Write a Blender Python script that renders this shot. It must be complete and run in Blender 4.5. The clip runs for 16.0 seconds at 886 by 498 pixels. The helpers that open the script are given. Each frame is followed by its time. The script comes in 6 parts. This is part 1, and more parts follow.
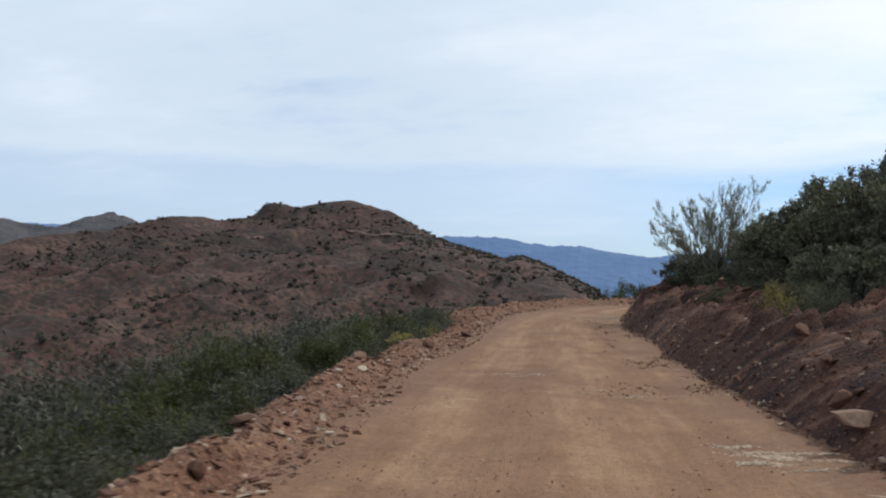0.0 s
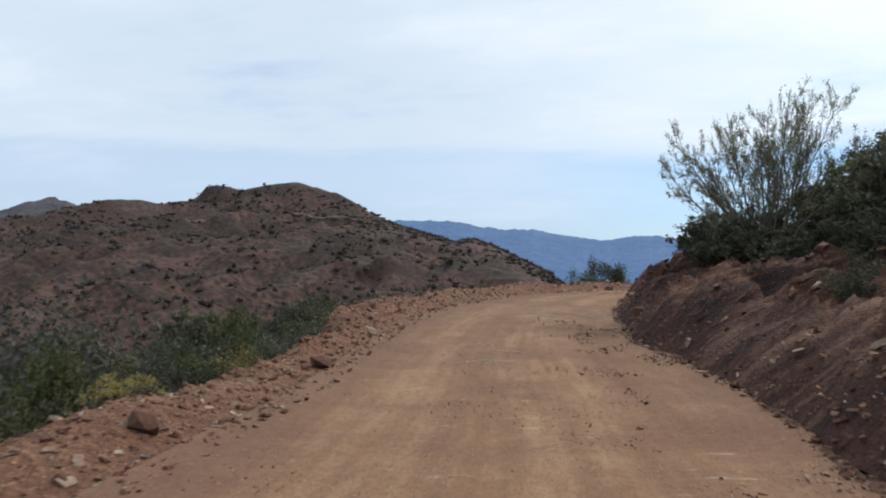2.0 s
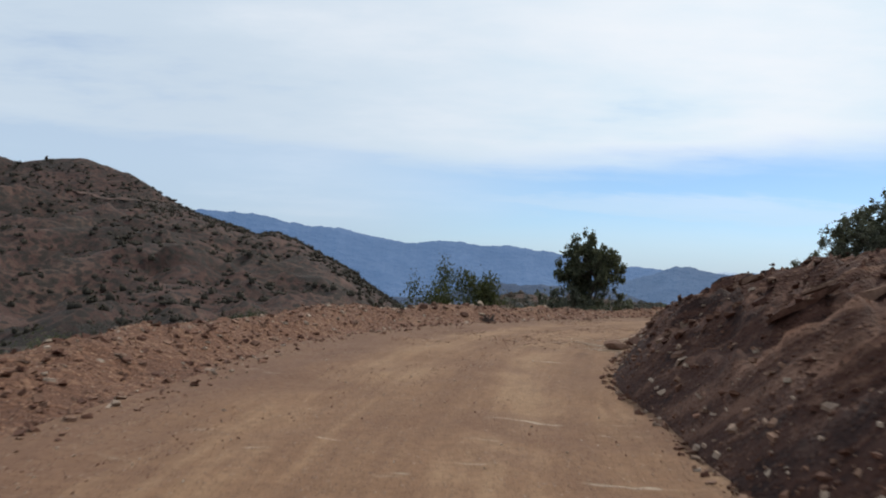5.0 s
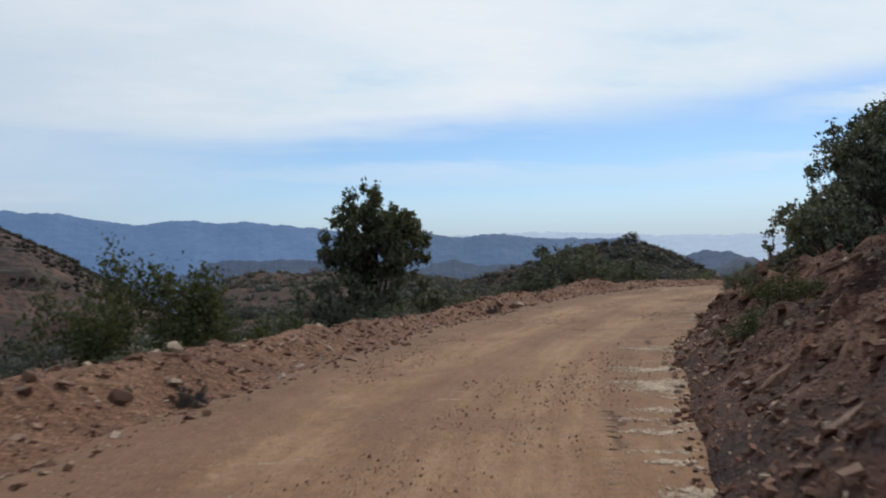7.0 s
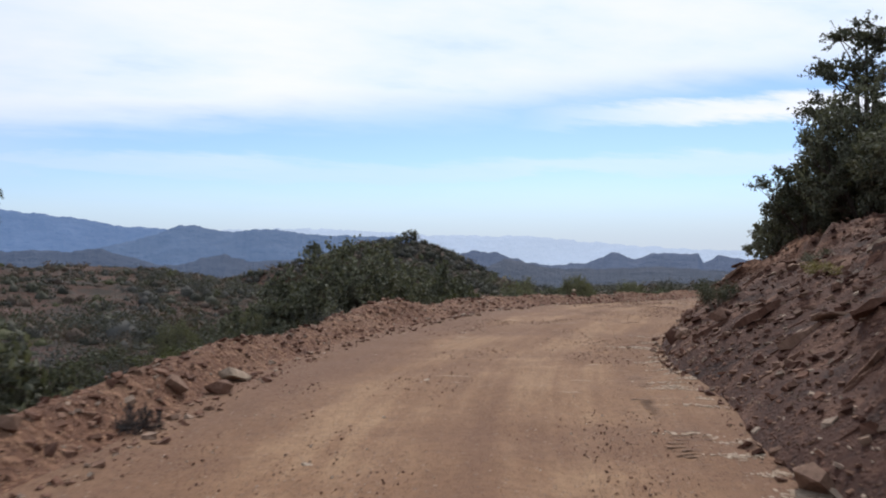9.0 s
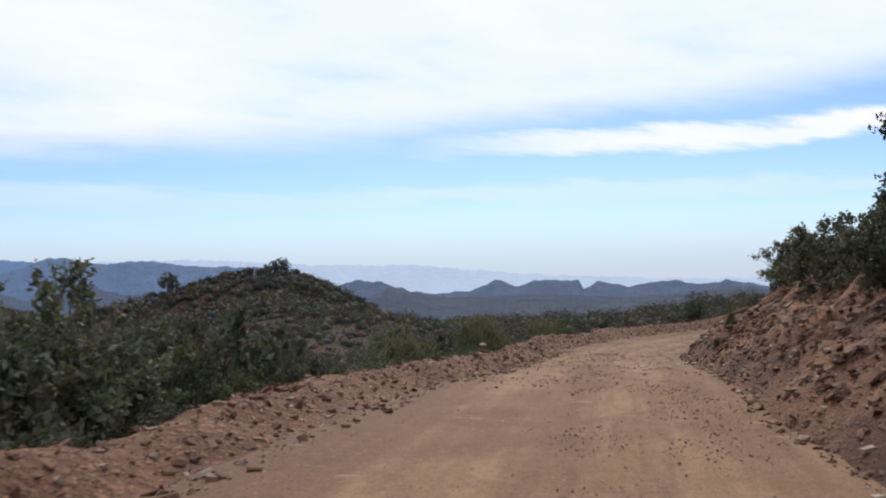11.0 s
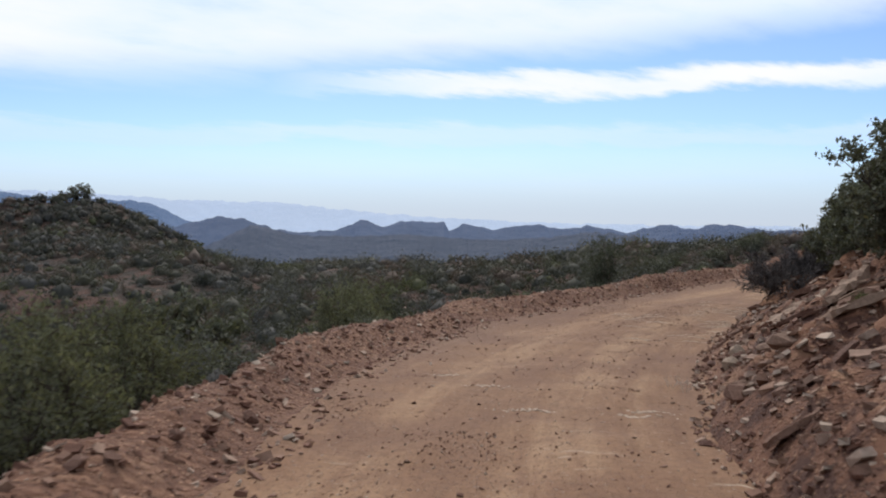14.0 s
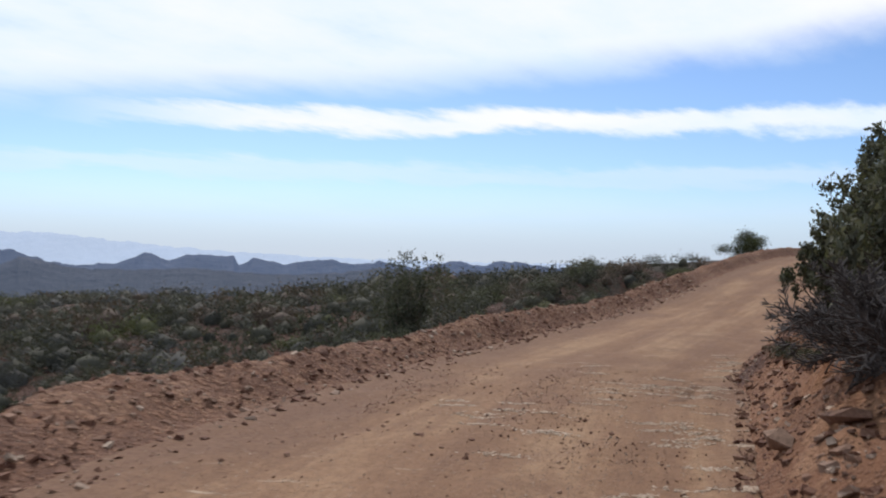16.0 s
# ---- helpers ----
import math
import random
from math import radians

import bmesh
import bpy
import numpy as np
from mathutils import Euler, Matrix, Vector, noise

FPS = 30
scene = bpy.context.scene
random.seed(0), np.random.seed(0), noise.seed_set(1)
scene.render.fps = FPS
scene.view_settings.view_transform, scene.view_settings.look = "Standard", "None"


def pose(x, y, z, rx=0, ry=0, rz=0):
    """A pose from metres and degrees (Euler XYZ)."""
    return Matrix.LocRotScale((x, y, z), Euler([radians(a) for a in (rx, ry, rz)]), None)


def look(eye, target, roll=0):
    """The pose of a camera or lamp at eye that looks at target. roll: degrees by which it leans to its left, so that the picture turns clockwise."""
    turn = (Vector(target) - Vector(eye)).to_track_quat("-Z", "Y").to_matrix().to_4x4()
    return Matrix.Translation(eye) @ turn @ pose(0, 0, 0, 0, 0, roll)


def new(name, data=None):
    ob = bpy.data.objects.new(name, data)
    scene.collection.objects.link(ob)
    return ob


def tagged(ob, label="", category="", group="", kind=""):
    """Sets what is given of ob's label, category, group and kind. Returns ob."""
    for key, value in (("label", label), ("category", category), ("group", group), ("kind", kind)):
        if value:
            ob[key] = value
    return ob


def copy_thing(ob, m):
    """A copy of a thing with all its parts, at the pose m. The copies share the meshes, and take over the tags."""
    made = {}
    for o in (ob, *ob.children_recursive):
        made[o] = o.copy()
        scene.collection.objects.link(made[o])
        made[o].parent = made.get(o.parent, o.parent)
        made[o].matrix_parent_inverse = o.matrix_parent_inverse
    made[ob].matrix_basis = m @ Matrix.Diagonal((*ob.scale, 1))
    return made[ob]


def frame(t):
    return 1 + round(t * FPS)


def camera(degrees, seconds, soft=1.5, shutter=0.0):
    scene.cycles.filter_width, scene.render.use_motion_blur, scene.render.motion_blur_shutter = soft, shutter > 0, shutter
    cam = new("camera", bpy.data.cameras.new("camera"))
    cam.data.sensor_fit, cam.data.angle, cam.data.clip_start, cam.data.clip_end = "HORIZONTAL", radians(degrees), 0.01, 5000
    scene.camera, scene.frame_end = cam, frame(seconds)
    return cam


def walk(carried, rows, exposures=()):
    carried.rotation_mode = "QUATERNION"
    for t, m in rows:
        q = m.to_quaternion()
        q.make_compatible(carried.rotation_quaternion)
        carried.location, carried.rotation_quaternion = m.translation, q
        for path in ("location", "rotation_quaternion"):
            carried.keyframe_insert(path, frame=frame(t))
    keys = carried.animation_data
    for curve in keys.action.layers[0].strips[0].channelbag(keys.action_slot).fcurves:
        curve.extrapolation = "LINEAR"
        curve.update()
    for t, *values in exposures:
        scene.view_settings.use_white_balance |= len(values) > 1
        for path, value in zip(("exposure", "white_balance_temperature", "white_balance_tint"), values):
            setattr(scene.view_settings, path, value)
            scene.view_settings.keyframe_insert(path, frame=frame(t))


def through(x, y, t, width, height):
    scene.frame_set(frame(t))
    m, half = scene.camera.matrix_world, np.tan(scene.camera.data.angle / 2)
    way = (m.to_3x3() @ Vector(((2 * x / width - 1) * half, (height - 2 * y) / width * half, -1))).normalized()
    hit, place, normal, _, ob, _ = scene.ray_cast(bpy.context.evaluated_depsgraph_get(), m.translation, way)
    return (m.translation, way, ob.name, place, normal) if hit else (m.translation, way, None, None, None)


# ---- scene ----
cam = camera(50.0, 16.0, 2.0, 0.2)
PATH = [
    (0, (9.051, -52.886, 0.647), (8.4078, -50.9954, 0.7575), 0.50),
    (0.5, (7.977, -48.111, 0.604), (7.3974, -46.1974, 0.6548), 0.68),
    (1, (7.045, -43.656, 0.648), (6.5282, -41.7261, 0.7402), 0.19),
    (1.5, (6.169, -39.386, 0.724), (5.5815, -37.4784, 0.8438), -0.39),
    (2, (5.3, -35.186, 0.789), (4.7508, -33.2644, 0.8668), -0.02),
    (2.5, (4.365, -30.981, 0.833), (3.8203, -29.06, 0.9374), 1.02),
    (3, (3.588, -27.026, 0.881), (3.0598, -25.0992, 0.9681), 0.15),
    (3.5, (2.826, -23.153, 0.958), (2.2906, -21.2314, 1.0984), -1.54),
    (3.7, (2.449, -21.606, 1.01), (1.9877, -19.6613, 1.0816), -1.02),
    (5.8, (-0.23, -4.206, 1.731), (-0.2729, -2.2125, 1.8809), 0.74),
    (6, (-0.247, -2.402, 1.79), (-0.259, -0.4096, 1.9598), -0.62),
    (6.5, (-0.07, 2.18, 1.94), (0.128, 4.169, 2.009), 0.13),
    (7, (0.39, 6.661, 2.112), (0.7869, 8.6214, 2.1482), -1.21),
    (7.5, (1.243, 11.198, 2.241), (1.8124, 13.1147, 2.2505), 0.55),
    (8, (2.464, 15.372, 2.301), (3.0608, 17.2806, 2.2965), -0.28),
    (8.5, (4.005, 19.441, 2.319), (4.7193, 21.3072, 2.4009), 0.45),
    (9, (5.873, 23.308, 2.365), (6.7201, 25.1199, 2.3902), 0.00),
    (9.5, (7.765, 26.94, 2.406), (8.6863, 28.7149, 2.4471), 0.07),
    (10, (9.881, 30.587, 2.449), (10.8885, 32.3136, 2.5062), -0.68),
    (10.2, (10.618, 32.007, 2.445), (11.6483, 33.7188, 2.5345), -0.97),
    (12.3, (20.693, 44.432, 2.736), (21.8007, 46.0969, 2.7387), -0.44),
    (12.5, (21.74, 45.643, 2.705), (22.9129, 47.2627, 2.6586), 0.36),
    (13, (24.32, 48.509, 2.601), (25.5027, 50.1211, 2.5728), 0.29),
    (13.5, (26.762, 51.258, 2.5), (28.0105, 52.8205, 2.4759), 0.26),
    (14, (29.163, 53.906, 2.402), (30.4501, 55.4359, 2.3603), 0.53),
    (14.5, (31.569, 56.419, 2.297), (32.9387, 57.8768, 2.2694), 1.14),
    (15, (34.213, 58.913, 2.145), (35.6639, 60.2889, 2.1315), -0.28),
    (15.5, (37.291, 61.395, 2.008), (38.7881, 62.7201, 2.0633), -2.31),
    (16, (40.486, 63.925, 1.83), (42.073, 65.1425, 1.8688), 1.10),
]
walk(cam, [(t, look(eye, target, roll)) for t, eye, target, roll in PATH], [(0, 0.0, 6500, 10), (1.5, 0.02, 6500, 10), (3.7, 0.10, 6550, 10), (5.8, -0.26, 6500, 9), (7.2, -0.24, 6500, 10), (8.4, -0.02, 6500, 15), (16, -0.02, 6500, 15)])

# ---------------------------------------------------------------- world, sun
SUN_AZ, SUN_EL = -38.0, 44.0          # heading (left of +y is positive) and height of the sun, degrees
world = bpy.data.worlds.new("world")
scene.world = world
world.use_nodes = True
wn, wl = world.node_tree.nodes, world.node_tree.links
wn.clear()


def wmath(op, a, b=None, c=None):
    n = wn.new("ShaderNodeMath")
    n.operation = op
    for i, v in enumerate((a, b, c)):
        if v is None:
            continue
        if isinstance(v, (int, float)):
            n.inputs[i].default_value = v
        else:
            wl.new(v, n.inputs[i])
    return n.outputs[0]


def wrange(v, a, b, lo=0.0, hi=1.0):
    n = wn.new("ShaderNodeMapRange")
    n.interpolation_type = "SMOOTHSTEP"
    wl.new(v, n.inputs["Value"])
    for key, x in (("From Min", a), ("From Max", b), ("To Min", lo), ("To Max", hi)):
        n.inputs[key].default_value = x
    return n.outputs["Result"]


sky = wn.new("ShaderNodeTexSky")
sky.sky_type = "NISHITA"
sky.sun_disc = False
sky.sun_elevation = radians(SUN_EL)
sky.sun_rotation = radians(-SUN_AZ)
sky.altitude, sky.air_density, sky.dust_density, sky.ozone_density = 900, 1.0, 0.6, 2.0
coord = wn.new("ShaderNodeTexCoord")
sep = wn.new("ShaderNodeSeparateXYZ")
wl.new(coord.outputs["Generated"], sep.inputs[0])
el = wmath("MULTIPLY", wmath("ARCSINE", sep.outputs["Z"]), 57.2958)
az = wmath("MULTIPLY", wmath("ARCTAN2", wmath("MULTIPLY", sep.outputs["X"], -1.0), sep.outputs["Y"]), 57.2958)
# cloud layer seen in perspective: direction over height
flat = wn.new("ShaderNodeVectorMath")
flat.operation = "SCALE"
wl.new(coord.outputs["Generated"], flat.inputs[0])
wl.new(wmath("DIVIDE", 1.0, wmath("ADD", wmath("MAXIMUM", sep.outputs["Z"], 0.0), 0.12)), flat.inputs["Scale"])


def wnoise(scale, detail, rough, stretch=(1, 1, 1), offset=(0, 0, 0)):
    m = wn.new("ShaderNodeMapping")
    m.inputs["Scale"].default_value, m.inputs["Location"].default_value = stretch, offset
    wl.new(flat.outputs[0], m.inputs[0])
    n = wn.new("ShaderNodeTexNoise")
    n.inputs["Scale"].default_value, n.inputs["Detail"].default_value, n.inputs["Roughness"].default_value = scale, detail, rough
    wl.new(m.outputs[0], n.inputs["Vector"])
    return n.outputs["Fac"]


big = wnoise(0.9, 6, 0.55, (1, 1, 0.2))
fine = wnoise(3.0, 7, 0.6, (0.6, 1.2, 0.3), (4, 1, 0))
wob = wmath("ADD", wmath("MULTIPLY", wmath("SUBTRACT", big, 0.5), 3.0), wmath("MULTIPLY", wmath("SUBTRACT", fine, 0.5), 2.2))
edge = wmath("ADD", wmath("MULTIPLY", wmath("MINIMUM", wmath("MAXIMUM", wmath("MULTIPLY", az, -1.0), 0.0), 90.0), 0.075), 6.6)
over = wmath("ADD", wmath("SUBTRACT", el, edge), wob)
sheet = wmath("MULTIPLY", wrange(over, -0.5, 2.2), wmath("SUBTRACT", 1.0, wmath("MULTIPLY", wrange(wmath("ADD", big, wmath("MULTIPLY", fine, 0.5)), 0.80, 1.05), 0.35)))
# low strip of cloud below the sheet, and a thin haze over the horizon
d_strip = wmath("ABSOLUTE", wmath("SUBTRACT", wmath("ADD", el, wmath("MULTIPLY", wmath("SUBTRACT", fine, 0.5), 2.6)), 8.7))
strip = wmath("MULTIPLY", wrange(d_strip, 1.0, 0.25), wrange(wmath("MULTIPLY", az, -1.0), 27.0, 40.0))
wisp = wmath("MULTIPLY", wrange(wmath("ABSOLUTE", wmath("SUBTRACT", wmath("ADD", el, wob), 5.4)), 1.0, 0.2), 0.35)
haze = wmath("MULTIPLY", wrange(el, 6.0, 0.5), 0.80)
left = wmath("MULTIPLY", wrange(az, -8.0, 14.0), 0.72)
mask = wmath("MAXIMUM", wmath("MAXIMUM", sheet, strip), wmath("MAXIMUM", wisp, wmath("MAXIMUM", haze, left)))
bright = wn.new("ShaderNodeMix")
bright.data_type = "RGBA"
wl.new(wrange(wmath("ADD", big, wmath("MULTIPLY", fine, 0.4)), 0.45, 0.95), bright.inputs["Factor"])
bright.inputs["A"].default_value = (11.6, 12.1, 12.9, 1)
bright.inputs["B"].default_value = (8.9, 10.9, 12.5, 1)
hz = wn.new("ShaderNodeMix")
hz.data_type = "RGBA"
wl.new(wrange(el, 7.0, 1.0), hz.inputs["Factor"])
thin = wn.new("ShaderNodeMix")
thin.data_type = "RGBA"
wl.new(wmath("MULTIPLY", wrange(az, -14.0, 22.0), wrange(wmath("ADD", big, wmath("MULTIPLY", fine, 0.35)), 0.35, 0.75, 0.45, 1.0)), thin.inputs["Factor"])
wl.new(bright.outputs["Result"], thin.inputs["A"])
thin.inputs["B"].default_value = (7.6, 9.0, 10.6, 1)
wl.new(thin.outputs["Result"], hz.inputs["A"])
hz.inputs["B"].default_value = (6.1, 7.3, 9.0, 1)
mixed = wn.new("ShaderNodeMix")
mixed.data_type = "RGBA"
wl.new(mask, mixed.inputs["Factor"])
air = wn.new("ShaderNodeMix")
air.data_type, air.blend_type = "RGBA", "MULTIPLY"
air.inputs["Factor"].default_value = 1.0
wl.new(sky.outputs[0], air.inputs["A"])
air.inputs["B"].default_value = (1.0, 1.2, 1.44, 1)
wl.new(air.outputs["Result"], mixed.inputs["A"])
wl.new(hz.outputs["Result"], mixed.inputs["B"])
back = wn.new("ShaderNodeBackground")
back.inputs["Strength"].default_value = 0.085
wl.new(mixed.outputs["Result"], back.inputs[0])
wout = wn.new("ShaderNodeOutputWorld")
wl.new(back.outputs[0], wout.inputs[0])

sun = bpy.data.lights.new("sun", "SUN")
sun.energy, sun.angle, sun.color = 2.6, radians(1.2), (1.0, 0.94, 0.84)
sun_ob = new("sun", sun)
a_, e_ = radians(SUN_AZ), radians(SUN_EL)
sun_ob.matrix_world = look((-math.sin(a_) * 50, math.cos(a_) * 50, math.tan(e_) * 50 + 30), (0, 0, 30))


# ---------------------------------------------------------------- materials
class Mat:
    """A small wrapper round a node material."""

    def __init__(self, name):
        self.m = bpy.data.materials.new(name)
        self.m.use_nodes = True
        self.n, self.l = self.m.node_tree.nodes, self.m.node_tree.links
        self.p = self.n["Principled BSDF"]
        self.p.inputs["Specular IOR Level"].default_value = 0.2
        self.p.inputs["Roughness"].default_value = 0.9
        self.tc = self.n.new("ShaderNodeTexCoord")

    def noise(self, scale, detail=6, rough=0.6, source="Object", stretch=(1, 1, 1), out="Fac", kind="ShaderNodeTexNoise"):
        mp = self.n.new("ShaderNodeMapping")
        mp.inputs["Scale"].default_value = stretch
        self.l.new(self.tc.outputs[source], mp.inputs[0])
        t = self.n.new(kind)
        t.inputs["Scale"].default_value = scale
        if kind == "ShaderNodeTexNoise":
            t.inputs["Detail"].default_value, t.inputs["Roughness"].default_value = detail, rough
        self.l.new(mp.outputs[0], t.inputs["Vector"])
        return t.outputs[out]

    def ramp(self, v, stops):
        r = self.n.new("ShaderNodeValToRGB")
        e = r.color_ramp.elements
        while len(e) < len(stops):
            e.new(0.5)
        for k, (pos, col) in zip(e, stops):
            k.position = pos
            k.color = (*col, 1) if len(col) == 3 else col
        self.l.new(v, r.inputs[0])
        return r.outputs[0]

    def step(self, v, a, b, lo=0.0, hi=1.0):
        n = self.n.new("ShaderNodeMapRange")
        n.interpolation_type = "SMOOTHSTEP"
        self.l.new(v, n.inputs["Value"])
        for key, x in (("From Min", a), ("From Max", b), ("To Min", lo), ("To Max", hi)):
            n.inputs[key].default_value = x
        return n.outputs["Result"]

    def math(self, op, a, b=None):
        n = self.n.new("ShaderNodeMath")
        n.operation = op
        for i, v in enumerate((a, b)):
            if v is None:
                continue
            if isinstance(v, (int, float)):
                n.inputs[i].default_value = v
            else:
                self.l.new(v, n.inputs[i])
        return n.outputs[0]

    def mix(self, f, a, b, mode="MIX"):
        n = self.n.new("ShaderNodeMix")
        n.data_type, n.blend_type = "RGBA", mode
        for key, v in (("Factor", f), ("A", a), ("B", b)):
            if isinstance(v, (int, float)):
                n.inputs[key].default_value = v
            elif isinstance(v, tuple):
                n.inputs[key].default_value = (*v, 1)
            else:
                self.l.new(v, n.inputs[key])
        return n.outputs["Result"]

    def color(self, c):
        if isinstance(c, tuple):
            self.p.inputs["Base Color"].default_value = (*c, 1)
        else:
            self.l.new(c, self.p.inputs["Base Color"])
        return self

    def bump(self, h, strength=0.5, dist=0.05):
        b = self.n.new("ShaderNodeBump")
        b.inputs["Strength"].default_value, b.inputs["Distance"].default_value = strength, dist
        self.l.new(h, b.inputs["Height"])
        self.l.new(b.outputs[0], self.p.inputs["Normal"])
        return self


def dirt_material():
    m = Mat("graded_dirt")
    uv = m.n.new("ShaderNodeSeparateXYZ")
    m.l.new(m.tc.outputs["UV"], uv.inputs[0])
    lat = m.math("ADD", uv.outputs["X"], m.math("MULTIPLY", m.math("SUBTRACT", m.noise(0.16, 3, 0.5), 0.5), 1.1))
    streaks = m.math("ADD", m.math("MULTIPLY", m.noise(1.0, 5, 0.6, "UV", (1.3, 0.10, 1)), 0.5), m.math("ADD", m.math("MULTIPLY", m.noise(1.0, 4, 0.6, "UV", (5.0, 0.20, 1)), 0.3), m.math("MULTIPLY", m.noise(0.9, 6, 0.65), 0.25)))
    tracks = m.math("ADD", m.math("MULTIPLY", m.math("SINE", m.math("MULTIPLY", lat, 2.9)), 0.045), streaks)
    patch = m.noise(0.35, 6, 0.62)
    grain = m.noise(9.0, 8, 0.7)
    base = m.ramp(tracks, [(0.28, (0.128, 0.062, 0.036)), (0.52, (0.214, 0.117, 0.065)), (0.76, (0.355, 0.226, 0.132))])
    base = m.mix(m.step(patch, 0.46, 0.66, 0.0, 0.75), base, (0.158, 0.081, 0.048))
    verge = m.step(m.math("ADD", m.math("ABSOLUTE", uv.outputs["X"]), m.math("MULTIPLY", m.math("SUBTRACT", m.noise(0.5, 5, 0.65), 0.5), 2.4)), 1.7, 3.2, 0.0, 0.75)
    base = m.mix(verge, base, (0.150, 0.080, 0.051))
    pale = m.math("MULTIPLY", m.step(m.noise(1.5, 7, 0.65, "UV", (0.55, 2.3, 1)), 0.615, 0.70), m.step(m.noise(0.16, 2, 0.5), 0.45, 0.60))
    base = m.mix(m.math("MULTIPLY", pale, 0.8), base, (0.45, 0.37, 0.28))
    base = m.mix(1.0, base, m.ramp(grain, [(0.25, (0.72, 0.70, 0.68)), (0.6, (1.06, 1.06, 1.05))]), "MULTIPLY")
    lanes = m.step(m.noise(1.0, 4, 0.6, "UV", (0.9, 0.10, 1)), 0.40, 0.62)
    stones = m.noise(30.0, kind="ShaderNodeTexVoronoi", out="Distance")
    tone = m.noise(30.0, kind="ShaderNodeTexVoronoi", out="Color")
    bits = m.math("MULTIPLY", m.step(stones, 0.34, 0.16), m.math("ADD", m.math("MULTIPLY", lanes, 0.8), 0.15))
    base = m.mix(bits, base, m.ramp(tone, [(0.25, (0.070, 0.040, 0.030)), (0.55, (0.15, 0.085, 0.058)), (0.8, (0.34, 0.25, 0.18))]))
    cobbles = m.noise(11.0, kind="ShaderNodeTexVoronoi", out="Distance")
    ctone = m.noise(11.0, kind="ShaderNodeTexVoronoi", out="Color")
    base = m.mix(m.math("MULTIPLY", m.step(cobbles, 0.24, 0.15), m.math("MULTIPLY", m.step(ctone, 0.45, 0.6), 0.8)), base, m.ramp(ctone, [(0.5, (0.085, 0.048, 0.036)), (0.75, (0.30, 0.21, 0.15))]))
    m.color(base)
    h = m.math("ADD", m.math("MULTIPLY", grain, 0.6), m.math("ADD", m.math("MULTIPLY", m.step(stones, 0.35, 0.05), 0.9), m.math("MULTIPLY", m.step(cobbles, 0.26, 0.1), 0.6)))
    return m.bump(h, 0.7, 0.03).m


def rubble_soil(name, dark, mid, light):
    m = Mat(name)
    a, b = m.noise(0.7, 7, 0.65), m.noise(6.0, 8, 0.7)
    base = m.ramp(m.math("ADD", m.math("MULTIPLY", a, 0.6), m.math("MULTIPLY", b, 0.4)), [(0.34, dark), (0.5, mid), (0.66, light)])
    clod = m.noise(7.0, kind="ShaderNodeTexVoronoi", out="Distance")
    base = m.mix(m.step(clod, 0.42, 0.62, 0.0, 0.5), base, dark)
    chip = m.noise(17.0, kind="ShaderNodeTexVoronoi", out="Distance")
    tone = m.noise(17.0, kind="ShaderNodeTexVoronoi", out="Color")
    base = m.mix(m.math("MULTIPLY", m.step(chip, 0.42, 0.26), 0.75), base, m.ramp(tone, [(0.3, dark), (0.5, mid), (0.72, light), (0.85, tuple(c * 1.7 for c in light))]))
    m.color(base)
    h = m.math("ADD", m.math("MULTIPLY", m.step(clod, 0.6, 0.1), 0.7), m.math("ADD", b, m.math("MULTIPLY", m.step(chip, 0.5, 0.1), 0.5)))
    return m.bump(h, 0.95, 0.06).m


